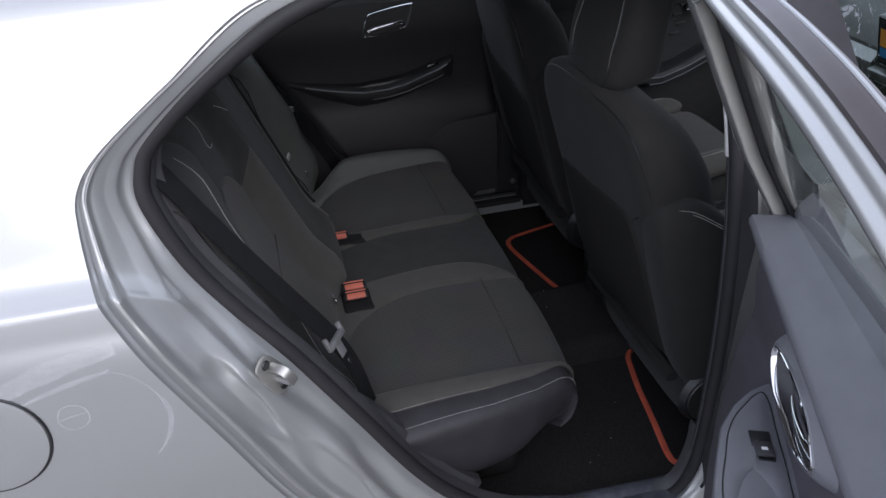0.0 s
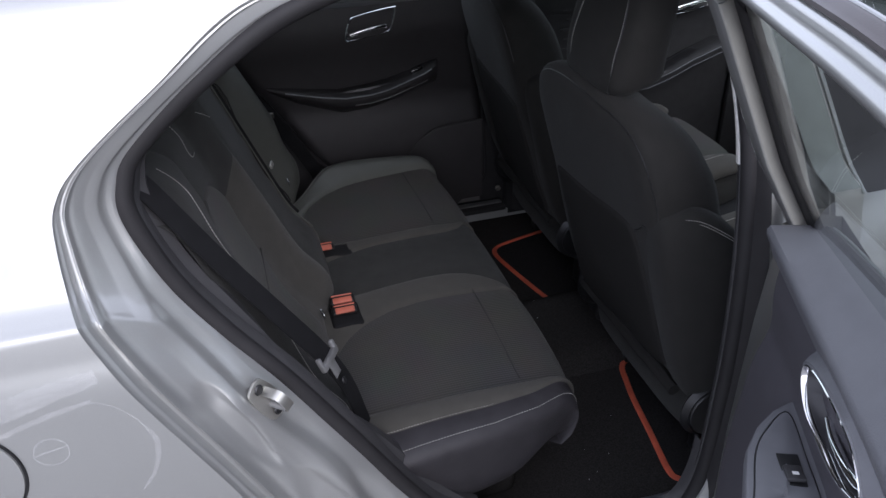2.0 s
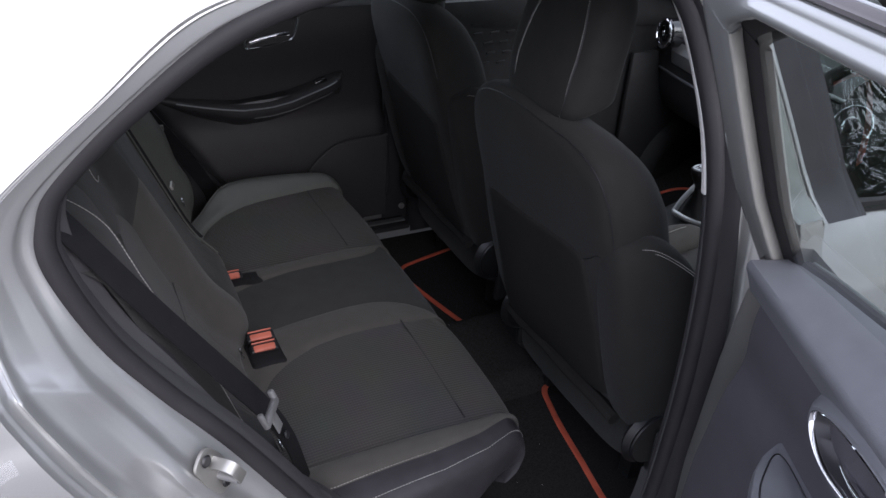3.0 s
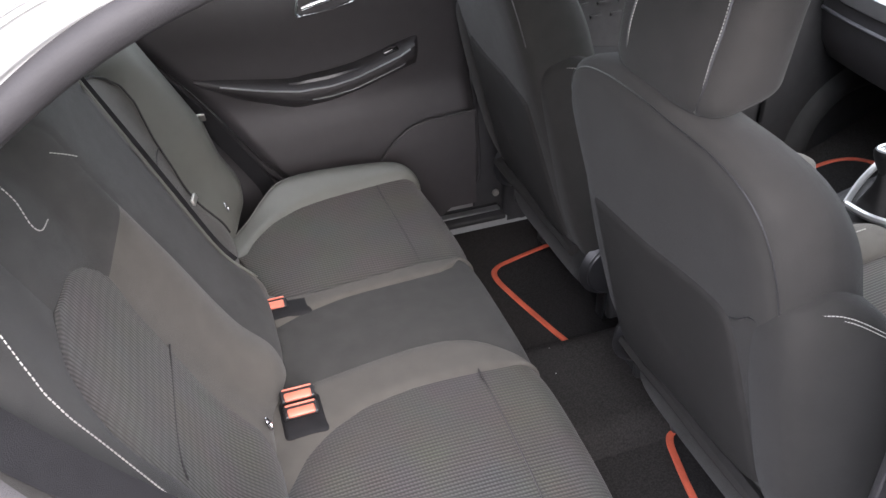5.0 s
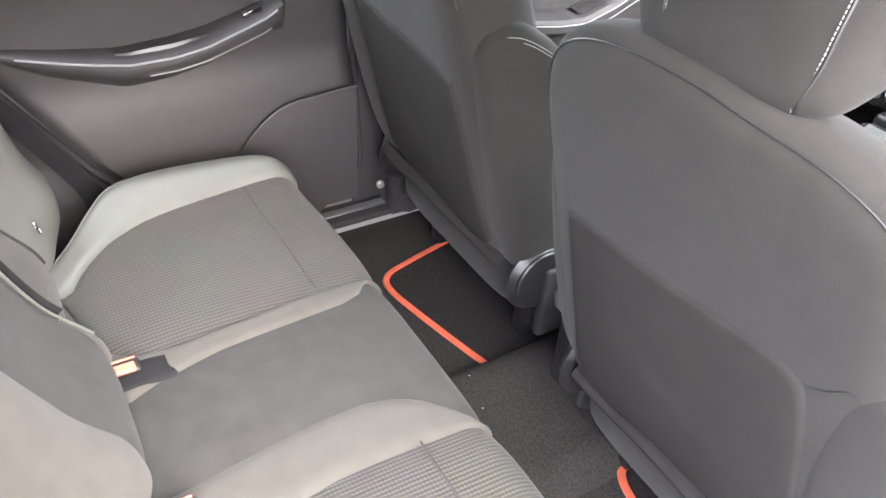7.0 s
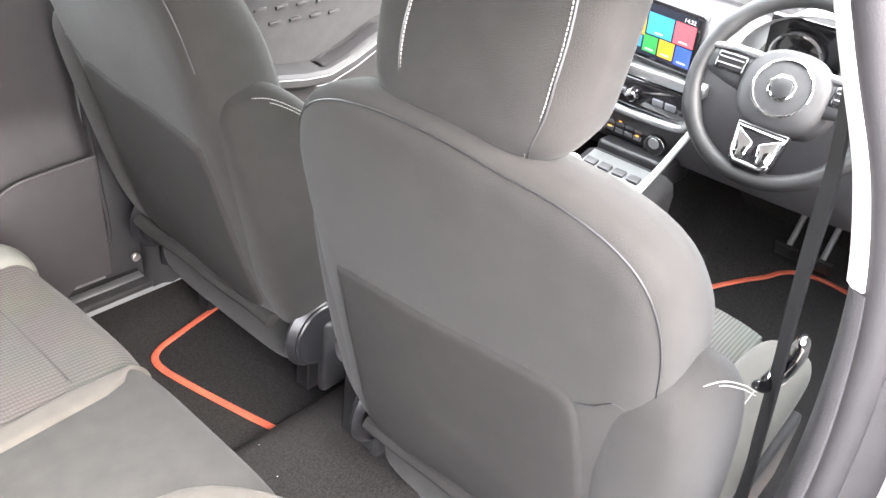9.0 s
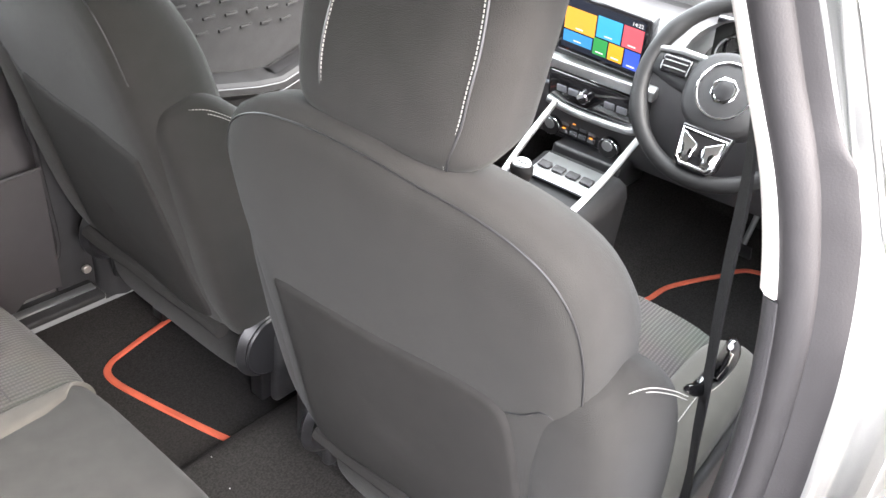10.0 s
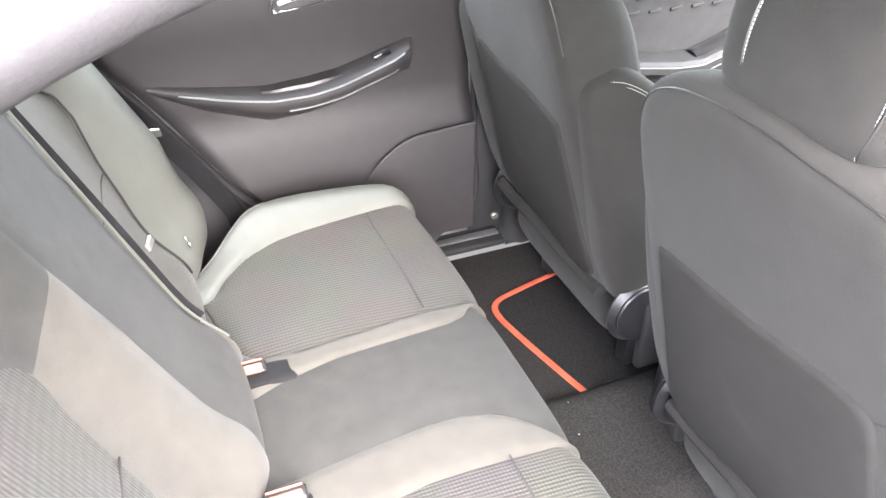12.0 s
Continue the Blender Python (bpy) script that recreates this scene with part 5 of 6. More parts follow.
WB = Matrix(((0, ax_u.x, ax_n.x, 0), (1, ax_u.y, ax_n.y, 0), (0, ax_u.z, ax_n.z, 0), (0, 0, 0, 1)))
part("rim", tube([wp(0.172 * math.cos(a), 0.172 * math.sin(a) * (1 if math.sin(a) > -0.8 else 1.0)) for a in steps(0, 2 * math.pi, 73)[:-1]], [0.0165 + 0.003 * math.exp(-((math.cos(a) ** 2 - 0.75) / 0.12) ** 2) for a in steps(0, 2 * math.pi, 73)[:-1]], 14, True), LEATHER, sw, "black leather rim")
hub = part("hub", move(loft([[V(0.082 * k * sgn_pow(math.cos(a), 0.8), 0.078 * k * sgn_pow(math.sin(a), 0.8) - 0.004, z) for a in (2 * math.pi * j / 40 for j in range(40))] for k, z in ((1.0, -0.04), (1.0, 0.005), (0.96, 0.018), (0.85, 0.026), (0.5, 0.032), (0.02, 0.034))], caps=(True, True)), WB), DIM, sw, "dark hub pad")
part("hub_ring", tube([wp(0.052 * math.cos(a), 0.052 * math.sin(a), 0.031) for a in steps(0, 2 * math.pi, 41)[:-1]], 0.0026, 8, True), CHROME, hub, "chrome hub ring")
part("badge", move(slab([(0.026 * math.cos(math.pi / 8 + k * math.pi / 4), 0.026 * math.sin(math.pi / 8 + k * math.pi / 4)) for k in range(8)], 0.004, 0.002), WB @ pose(0, 0, 0.032)), CHROME, hub, "plain chrome octagonal badge")
part("badge_field", move(slab([(0.020 * math.cos(math.pi / 8 + k * math.pi / 4), 0.020 * math.sin(math.pi / 8 + k * math.pi / 4)) for k in range(8)], 0.001, 0.0005), WB @ pose(0, 0, 0.0357)), BLACK, hub)
for sd in (-1, 1):
    part("spoke", move(loft([[V(sd * (x), y + hh * math.cos(a), z + 0.008 * math.sin(a)) for a in (2 * math.pi * j / 14 for j in range(14))] for x, y, hh, z in ((0.07, 0.008, 0.036, 0.005), (0.11, 0.012, 0.032, 0.006), (0.165, 0.02, 0.022, 0.0))], caps=(True, True)), WB), BLACK, sw)
    part("spoke_trim", move(loft([[V(sd * x, y + 0.006 * math.cos(a), z + 0.005 * math.sin(a)) for a in (2 * math.pi * j / 10 for j in range(10))] for x, y, z in ((0.06, 0.046, 0.016), (0.11, 0.048, 0.014), (0.162, 0.042, 0.008))], caps=(True, True)), WB), SATIN, sw, "satin spoke trim")
    part("switch_pad", move(box(-0.030, 0.030, -0.018, 0.018, 0, 0.008, 0.005, 3), WB @ pose(sd * 0.112, 0.018, 0.010)), GLOSS, sw, "gloss black switch pad")
    for i in range(2):
        part("switch_line", move(box(-0.024, 0.024, -0.0012, 0.0012, 0, 0.002, 0), WB @ pose(sd * 0.112, 0.012 + 0.012 * i, 0.0175)), SATIN, sw)
part("lower_spoke", move(slab([(-0.05, -0.075), (-0.042, -0.142), (-0.03, -0.155), (0.03, -0.155), (0.042, -0.142), (0.05, -0.075)], 0.02, 0.005), WB), GLOSS, sw, "gloss black lower spoke")
sp = tube([wp(y, u, 0.021) for y, u in ((-0.044, -0.085), (-0.036, -0.138), (-0.026, -0.148), (0.026, -0.148), (0.036, -0.138), (0.044, -0.085))], 0.0035, 8, True)
part("lower_trim", sp, CHROME, sw, "chrome lower spoke frame")
for sd in (-1, 1):
    part("lower_trim", move(slab([(sd * 0.040, -0.088), (sd * 0.008, -0.105), (sd * 0.006, -0.112), (sd * 0.012, -0.144), (sd * 0.030, -0.144), (sd * 0.036, -0.135)], 0.006, 0.003), WB @ pose(0, 0, 0.018)), CHROME, sw, "chrome wing")
part("column", tube([V(0, 0, 0) - ax_n * 0.03, V(0, 0, 0) - ax_n * 0.22], 0.06, 16), PLASTIC, sw)
for sd in (-1, 1):
    part("stalk", tube([wp(sd * 0.04, 0.02, -0.05), wp(sd * 0.17, 0.05, -0.055)], [0.008, 0.011], 10), BLACK, sw, "black column stalk")

# ---- exterior details ----
fl = thing("fuel_flap", "round silver fuel flap in the rear quarter", "fuel flap")


def on_skin(cx, cv, r, a, out):
    return skin(cx + r * math.cos(a), cv + r * math.sin(a), out)


part("lid", loft([[on_skin(-0.515, 0.925, r, a, o) for a in steps(0, 2 * math.pi, 49)[:-1]] for r, o in ((0.082, 0.001), (0.081, 0.004), (0.078, 0.0045), (0.05, 0.0045), (0.02, 0.0045), (0.001, 0.0045))], caps=(False, True)), SILVER, fl)
part("gap", tube([on_skin(-0.515, 0.925, 0.0838, a, 0.0005) for a in steps(0, 2 * math.pi, 49)[:-1]], 0.0022, 6, True), BLACK, fl, "dark shut line")

# Faint reflections in the quarter's paint, put on as pale strips.
reflections = thing("reflection_marks", "pale reflections painted on the silver rear quarter", "marks")


def reflection_streak(pts, widths, name="reflection_streak"):
    """A thin pale streak lying on the skin, a painted reflection; pts are (x, v)."""
    line = curve([(x, v, 0) for x, v in pts], 36)
    rng = random.Random(len(pts) + int(1000 * widths[0]))
    rows = []
    for i, p in enumerate(line):
        d = (line[min(i + 1, 35)] - line[max(i - 1, 0)]).normalized()
        w = lerp_table(i / 35, [k / (len(widths) - 1) for k in range(len(widths))], widths) * (0.85 + 0.3 * rng.random())
        rows.append([skin(p.x - d.y * w * k, p.y + d.x * w * k, 0.0006) for k in (-0.5, -0.25, 0, 0.25, 0.5)])
    part(name, loft(rows, closed=False), REFLECTION, reflections)


reflection_streak([(-0.492, 0.996), (-0.44, 1.018), (-0.38, 1.034), (-0.315, 1.046)], (0.024, 0.03, 0.028, 0.02))
reflection_streak([(-0.456, 0.981), (-0.42, 0.993), (-0.375, 1.005), (-0.328, 1.013)], (0.005, 0.008, 0.008, 0.006))
reflection_streak([(-0.27, 0.950), (-0.264, 0.93), (-0.268, 0.90), (-0.28, 0.872), (-0.298, 0.85)], (0.007, 0.008, 0.006, 0.003))
reflection_streak([(-0.325, 1.01), (-0.30, 0.995), (-0.28, 0.97), (-0.27, 0.95)], (0.001, 0.002, 0.002))
reflection_streak([(-0.495, 0.955), (-0.499, 0.92), (-0.499, 0.895), (-0.492, 0.86)], (0.001, 0.002, 0.005, 0.004))
ring = [(-0.393 + 0.0215 * math.cos(a), 0.947 + 0.0215 * math.sin(a)) for a in steps(0, 2 * math.pi, 17)[:-1]]
reflection_streak(ring + ring[:1], (0.002, 0.003, 0.0015, 0.002))
reflection_streak([(-0.416, 0.944), (-0.395, 0.949), (-0.370, 0.952)], (0.002, 0.003, 0.001))

stk = thing("door_striker", "zinc door striker bolted to the door frame", "striker", (-0.115, -0.742, 0.882))
su = V(0.42, 0.10, -0.90).normalized()
sn = V(0.62, -0.74, 0.20)
sn = (sn - su * sn.dot(su)).normalized()
sw = sn.cross(su)
SM = Matrix(((sw.x, su.x, sn.x, 0), (sw.y, su.y, sn.y, 0), (sw.z, su.z, sn.z, 0), (0, 0, 0, 1))) @ Matrix.Diagonal((1.15, 1.15, 1.15, 1))
part("plate", move(slab([(p.x, p.y) for p in curve([(-0.014, -0.030, 0), (0.010, -0.034, 0), (0.018, -0.012, 0), (0.018, 0.014, 0), (0.010, 0.034, 0), (-0.012, 0.032, 0), (-0.018, 0.012, 0), (-0.018, -0.012, 0)], 40, True)], 0.004, 0.001), SM), STEEL, stk)
part("pin", move(tube([V(0.0, 0.010, 0.0), V(0.0, 0.010, 0.033)], 0.005, 12), SM), ZINC, stk, "dark steel pin")
bend = ((0.004, -0.014, 0.002), (0.004, -0.014, 0.022), (0.004, -0.012, 0.030), (0.004, -0.006, 0.034), (0.004, 0.012, 0.034), (0.004, 0.016, 0.031))
part("guard", move(strap_mesh(bend, 0.014, (1, 0, 0), 0.0013), SM), STEEL, stk, "bent zinc guard", angle=60)
for y in (-0.024, 0.024):
    part("screw", move(disc(0.0075, 0.004, 18), SM @ pose(0.0, y, 0.004)), BLACK, stk)

lab = thing("pillar_label", "white printed label on the door pillar", "label")
LM = pose(0.803, -0.762, 0.77, 90, 0, -62)
part("paper", move(box(-0.016, 0.016, -0.11, 0.11, 0, 0.0006, 0), LM), WHITE, lab, smooth=False)
rng = random.Random(4)
for i in range(16):
    w = 0.004 + 0.007 * rng.random()
    part("print_bar", move(box(-w, w, -0.0022, 0.0022, 0.0007, 0.0011, 0), LM @ pose(0, -0.098 + 0.013 * i, 0)), BLACK, lab, smooth=False)

# front door and wing on the driver's side
fd = thing("right_front_door", "closed silver front door with dark framed window", "door")
shoulder = tab([0.6, 0.965, 0.985, 1.0, 1.03, 1.10, 1.14], [0.0, 0.012, 0.013, 0.008, -0.010, -0.062, -0.062])
belt_fall = tab([0.846, 1.02, 1.4, 1.85], [0.014, 0.032, 0.06, 0.075])
sunk = lambda x, v: v - belt_fall(x) * max(0.0, min(1.0, (v - 0.7) / 0.4))
part("door_skin", grid(lambda x, v: skin(x, sunk(x, v), shoulder(v)), steps(0.846, 1.85, 24), steps(0.2, 0.97, 30) + steps(0.98, 1.10, 16)), SILVER, fd, "silver painted door skin")
part("belt_strip", loft([[skin(x, sunk(x, 1.10), -0.072), skin(x, sunk(x, 1.10), -0.054), skin(x, sunk(x, 1.124), -0.043), skin(x, sunk(x, 1.128), -0.051)] for x in steps(0.846, 1.70, 20)], closed=False), RUBBER, fd, "black window belt strip")
part("rear_frame", loft([[skin(0.862 - 0.3 * max(0, v - 1.12), v, 0.003), skin(0.955 - 0.3 * max(0, v - 1.12), v, 0.003)] for v in steps(1.10, 1.46, 12)], closed=False), DARKFILM, fd, "black satin window frame")
part("edge_line", tube([skin(0.859 - 0.3 * max(0, v - 1.12), v, 0.004) for v in steps(1.10, 1.46, 10)], 0.003, 6), SATIN, fd, "thin pale edge line")
part("top_frame", tube(curve([skin(x, v, -0.005) for x, v in ((0.76, 1.46), (1.0, 1.465), (1.25, 1.44), (1.5, 1.30), (1.75, 1.12))], 30), 0.018, 8), RUBBER, fd, "black window frame")
gl = part("pane", grid(lambda x, k: skin(x, sunk(x, 1.11) + (lerp_table(x, [0.9, 1.1, 1.3, 1.5, 1.72], [1.455, 1.46, 1.42, 1.30, 1.13]) - sunk(x, 1.11)) * k, -0.047 + 0.025 * k), steps(0.90, 1.72, 20), steps(0, 1, 10)), GLASS, fd, "clear window glass")
gl.visible_shadow = False
wing = thing("front_wing", "silver painted front wing and bonnet", "wing", kind="structure")
nose = lambda x: 1 - 0.2 * (max(0.0, x - 2.1) / 0.85) ** 2
wing_y = lambda x, v: skin(x, v).y + 0.12 * max(0.0, x - 2.3) ** 2
part("wing_skin", grid(lambda x, v: V(x, wing_y(x, v), skin(x, v).z * nose(x)), steps(1.856, 2.95, 24), steps(0.2, 1.02, 24)), SILVER, wing)
part("wing_skin", grid(lambda x, v: V(x, -wing_y(x, v), skin(x, v).z * nose(x)), steps(1.856, 2.95, 24), steps(0.2, 1.02, 24)), SILVER, wing)
part("bonnet", grid(lambda x, k: V(x, k * -wing_y(x, 1.02), 1.02 * nose(x) + 0.035 * (1 - k * k)), steps(2.08, 2.95, 16), steps(-1, 1, 20)), SILVER, wing)
bp = thing("pillar_applique", "glossy grey strip on the door pillar", "pillar trim", kind="structure")
part("strip", loft([[skin(0.80 - 0.36 * max(0, v - 1.1), v, 0.004), skin(0.855 - 0.30 * max(0, v - 1.1), v, 0.004)] for v in steps(1.11, 1.46, 12)], closed=False), FILM, bp)

# ---- open rear door ----
HX, HY, SWING = 0.82, -0.84, 67
rd = thing("right_rear_door", "open silver rear door with dark inner panel", "door", (HX, HY, 0))
rd.rotation_euler = (0, 0, radians(SWING))


def D(x, y, z):
    return V(x - HX, y - HY, z)


def DS(p, dy=0.0):
    return V(p.x - HX, p.y - HY + dy, p.z)


xr = tab([0.36, 0.45, 0.68, 0.845, 1.02, 1.12], [0.20, 0.06, -0.11, -0.185, -0.272, -0.315])
xf = tab([0.36, 0.42, 0.65, 0.9, 1.1, 1.12], [0.79, 0.81, 0.825, 0.812, 0.785, 0.78])
part("outer_skin", grid(lambda v, k: DS(skin(xr(v) + (xf(v) - xr(v)) * k, v)), steps(0.36, 1.10, 30), steps(0, 1, 30)), SILVER, rd, "silver painted outer skin")
part("edge_face", loft([[DS(skin(xf(v), v)), DS(skin(xf(v) + 0.004, v), 0.03), D(xf(v) - 0.008, -0.735, v), D(xf(v) - 0.03, -0.71, v)] for v in steps(0.36, 1.10, 30)], closed=False), SILVER, rd, "silver painted door edge")
part("edge_face", loft([[DS(skin(xr(v), v)), DS(skin(xr(v) - 0.002, v), 0.04), D(xr(v) + 0.03, -0.735, v), D(xr(v) + 0.06, -0.70, v)] for v in steps(0.36, 1.10, 30)], closed=False), SILVER, rd, "silver painted door edge")


zg = tab([-0.28, 0.0, 0.29, 0.45, 0.65, 0.74], [1.225, 1.205, 1.18, 1.158, 1.125, 1.105])


def belt(x):
    return 1.10


# inner trim card, the mirror of the left one, in the paler lit colour
cf = tab([0.38, 0.45, 0.7, 0.9, 1.06], [0.74, 0.765, 0.775, 0.752, 0.730])


def card(s, k):
    x0, x1 = xr(0.38 + 0.7 * s) + 0.05, cf(0.38 + 0.68 * s)
    x = x0 + (x1 - x0) * k
    z = 0.38 + (belt(x) - 0.03 - 0.38) * s
    y = -0.705 - 0.012 * math.exp(-((s - 0.80) / 0.08) ** 2) + 0.006 * math.exp(-((s - 0.3) / 0.2) ** 2)
    return D(x, y - 0.03 * max(0, abs(2 * k - 1) - 0.95) / 0.05, z)


part("door_card", grid(card, steps(0, 1, 60), steps(0, 1, 40)), CARD_LIT, rd, "dark grained plastic door card")
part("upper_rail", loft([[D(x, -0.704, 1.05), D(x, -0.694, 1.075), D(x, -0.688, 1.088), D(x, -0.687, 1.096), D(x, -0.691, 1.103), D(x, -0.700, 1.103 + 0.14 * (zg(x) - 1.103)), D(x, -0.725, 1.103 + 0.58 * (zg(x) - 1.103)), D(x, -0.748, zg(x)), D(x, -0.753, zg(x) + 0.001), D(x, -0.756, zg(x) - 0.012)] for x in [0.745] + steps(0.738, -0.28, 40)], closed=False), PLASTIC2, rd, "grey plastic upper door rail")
part("glass_seal", tube([D(x, -0.762, zg(x)) for x in steps(0.72, -0.28, 36)], 0.008, 8), RUBBER, rd, "black glass seal")
part("glass_trim", tube([D(x, -0.772, zg(x) + 0.004) for x in steps(0.72, -0.28, 36)], 0.003, 8), FILM, rd, "thin grey trim below the glass")
zp = tab([0.0, 0.1, 0.2, 0.3, 0.42, 0.57], [0.80, 0.85, 0.882, 0.90, 0.910, 0.914])
yo = tab([0.0, 0.06, 0.14, 0.22, 0.35, 0.42, 0.475, 0.52, 0.55, 0.568], [-0.708, -0.68, -0.635, -0.612, -0.607, -0.620, -0.633, -0.657, -0.683, -0.708])
rings = []
for x in steps(0.0, 0.5, 40) + steps(0.505, 0.568, 14):
    y, z = yo(x), zp(x)
    rings.append([D(x, -0.716, z), D(x, y - 0.006, z), D(x, y - 0.002, z - 0.0015), D(x, y, z - 0.006), D(x, y - 0.001, z - 0.03), D(x, y - 0.008, z - 0.06), D(x, y - 0.03 * min(1, (y + 0.716) * 12), z - 0.09), D(x, -0.716, z - 0.12)])
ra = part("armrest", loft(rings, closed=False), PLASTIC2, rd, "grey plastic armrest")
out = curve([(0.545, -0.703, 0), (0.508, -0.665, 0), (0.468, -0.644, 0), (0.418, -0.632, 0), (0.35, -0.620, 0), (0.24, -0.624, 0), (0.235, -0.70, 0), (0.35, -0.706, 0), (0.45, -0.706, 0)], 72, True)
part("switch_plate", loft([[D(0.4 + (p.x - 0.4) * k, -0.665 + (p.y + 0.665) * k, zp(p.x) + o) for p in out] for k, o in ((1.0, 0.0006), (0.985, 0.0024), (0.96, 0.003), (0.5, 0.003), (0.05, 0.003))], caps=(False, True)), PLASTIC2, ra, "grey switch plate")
part("plate_gap", tube([D(p.x, p.y, zp(p.x) + 0.0005) for p in out], 0.0017, 6, True), BLACK, ra)
sm = pose(0.438 - HX, -0.681 - HY, zp(0.44) + 0.003, 0, -3, 0)
part("switch_well", move(box(-0.026, 0.026, -0.014, 0.014, -0.004, 0.0024, 0.001), sm), BLACK, ra, "black switch well")
part("window_switch", move(box(-0.025, 0.004, -0.012, 0.012, 0.0, 0.007, 0.003), sm @ pose(0, 0, 0, 0, 12, 0)), PLASTIC, ra, "dark window switch")
part("switch_mark", move(box(-0.017, -0.011, -0.004, 0.004, 0.0071, 0.0076, 0), sm @ pose(0, 0, 0, 0, 12, 0)), WHITE, ra)
# release in a moulded pod below the rail
out = curve([(0.492, 1.045, 0), (0.490, 1.022, 0), (0.463, 1.003, 0), (0.42, 0.998, 0), (0.345, 1.004, 0), (0.294, 1.024, 0), (0.282, 1.036, 0), (0.292, 1.05, 0), (0.33, 1.067, 0), (0.39, 1.069, 0), (0.455, 1.061, 0)], 72, True)
RC = V(0.387, 1.034, 0)


def rim_ring(k, y, grow=0.0):
    ring = []
    for p in out:
        d = (p - RC)
        q = RC + d * k + d.normalized() * grow
        ring.append(D(q.x, y, q.y))
    return ring


part("release_pod", loft([rim_ring(1, -0.722, 0.034), rim_ring(1, -0.708, 0.028), rim_ring(1, -0.694, 0.016), rim_ring(1, -0.686, 0.006), rim_ring(1, -0.686, 0.0), rim_ring(1, -0.70, -0.002)]), PLASTIC2, rd, "moulded grey surround of the release")
rl = part("door_release", loft([rim_ring(1, -0.688, 0.0005), rim_ring(1, -0.6845, 0.0), rim_ring(1, -0.6835, -0.0018), rim_ring(1, -0.685, -0.0034), rim_ring(1, -0.692, -0.0042)]), CHROME, rd, "chrome door release bezel")
part("recess", loft([rim_ring(1, -0.690, -0.0038), rim_ring(0.9, -0.708, -0.003), rim_ring(0.7, -0.715), rim_ring(0.05, -0.715)], caps=(False, True)), DARKFILM, rl, "black satin recess")
part("lever", loft(curve_rings([[D(x, y0 + 0.006 * math.cos(a), z0 + h0 * math.sin(a)) for a in (2 * math.pi * j / 14 for j in range(14))] for x, z0, y0, h0 in ((0.435, 1.010, -0.706, 0.002), (0.40, 1.010, -0.700, 0.004), (0.35, 1.016, -0.697, 0.007), (0.315, 1.028, -0.696, 0.008), (0.300, 1.035, -0.698, 0.005))], 20), caps=(True, True)), CHROME, rl, "chrome release lever")
# window frame
fr_path = curve([(0.800, 1.05, 0), (0.792, 1.15, 0), (0.780, 1.26, 0), (0.766, 1.36, 0), (0.755, 1.42, 0), (0.746, 1.455, 0), (0.728, 1.478, 0), (0.69, 1.489, 0), (0.62, 1.494, 0), (0.55, 1.497, 0), (0.40, 1.502, 0), (0.25, 1.507, 0), (0.12, 1.500, 0), (0.0, 1.468, 0), (-0.16, 1.37, 0),
                 (-0.27, 1.282, 0), (-0.308, 1.24, 0), (-0.318, 1.19, 0), (-0.312, 1.11, 0)], 120)
cen = V(0.25, 1.15, 0)


POST_SECTION = ((0.0, 0.0), (-0.012, 0.006), (-0.019, 0.016), (-0.020, 0.028), (-0.019, 0.036), (-0.016, 0.042), (-0.010, 0.046), (0.0, 0.047), (0.015, 0.047), (0.030, 0.046), (0.042, 0.045), (0.048, 0.042), (0.047, 0.036), (0.036, 0.020), (0.026, 0.002))
RAIL_SECTION = ((-0.017, -0.006), (-0.019, 0.002), (-0.0195, 0.010), (-0.019, 0.017), (-0.0165, 0.022), (-0.012, 0.026), (-0.007, 0.029), (-0.003, 0.031), (-0.0005, 0.0345), (0.003, 0.039), (0.008, 0.0425), (0.013, 0.043), (0.0165, 0.040), (0.0175, 0.022), (0.016, 0.000))
STRIP_SECTION = ((-0.0190, 0.018), (-0.0215, 0.0205), (-0.0252, 0.018), (-0.027, 0.011), (-0.031, 0.004), (-0.032, -0.005), (-0.028, -0.010), (-0.019, -0.006))



def upper(x, v):
    """The door's own side plane above the belt, which leans in with the skin and runs on straight past the roof's edge."""
    y = skin(x, 1.40).y + (0.50 if v > 1.40 else 0.47) * (v - 1.40)
    turn = (0.0594 * (x - 0.72) + 0.026) * max(0.0, min(1.0, (v - 0.95) / 0.25))
    return V(x, y + turn, v)


def frame_ring(p, q):
    """Cross section of the window frame at p; q: unit vector towards the glass, in the door's side view."""
    s = []
    f = lerp_table(p.x, [0.62, 0.74], [0.0, 1.0])
    for (i0, d0), (i1, d1) in zip(RAIL_SECTION, POST_SECTION):
        inw, dep = i0 + (i1 - i0) * f, d0 + (d1 - d0) * f
        s.append(DS(upper(p.x + q.x * inw, p.y + q.y * inw), dep))
    return s


rings, rubber, lip, drip, tape = [], [], [], [], []
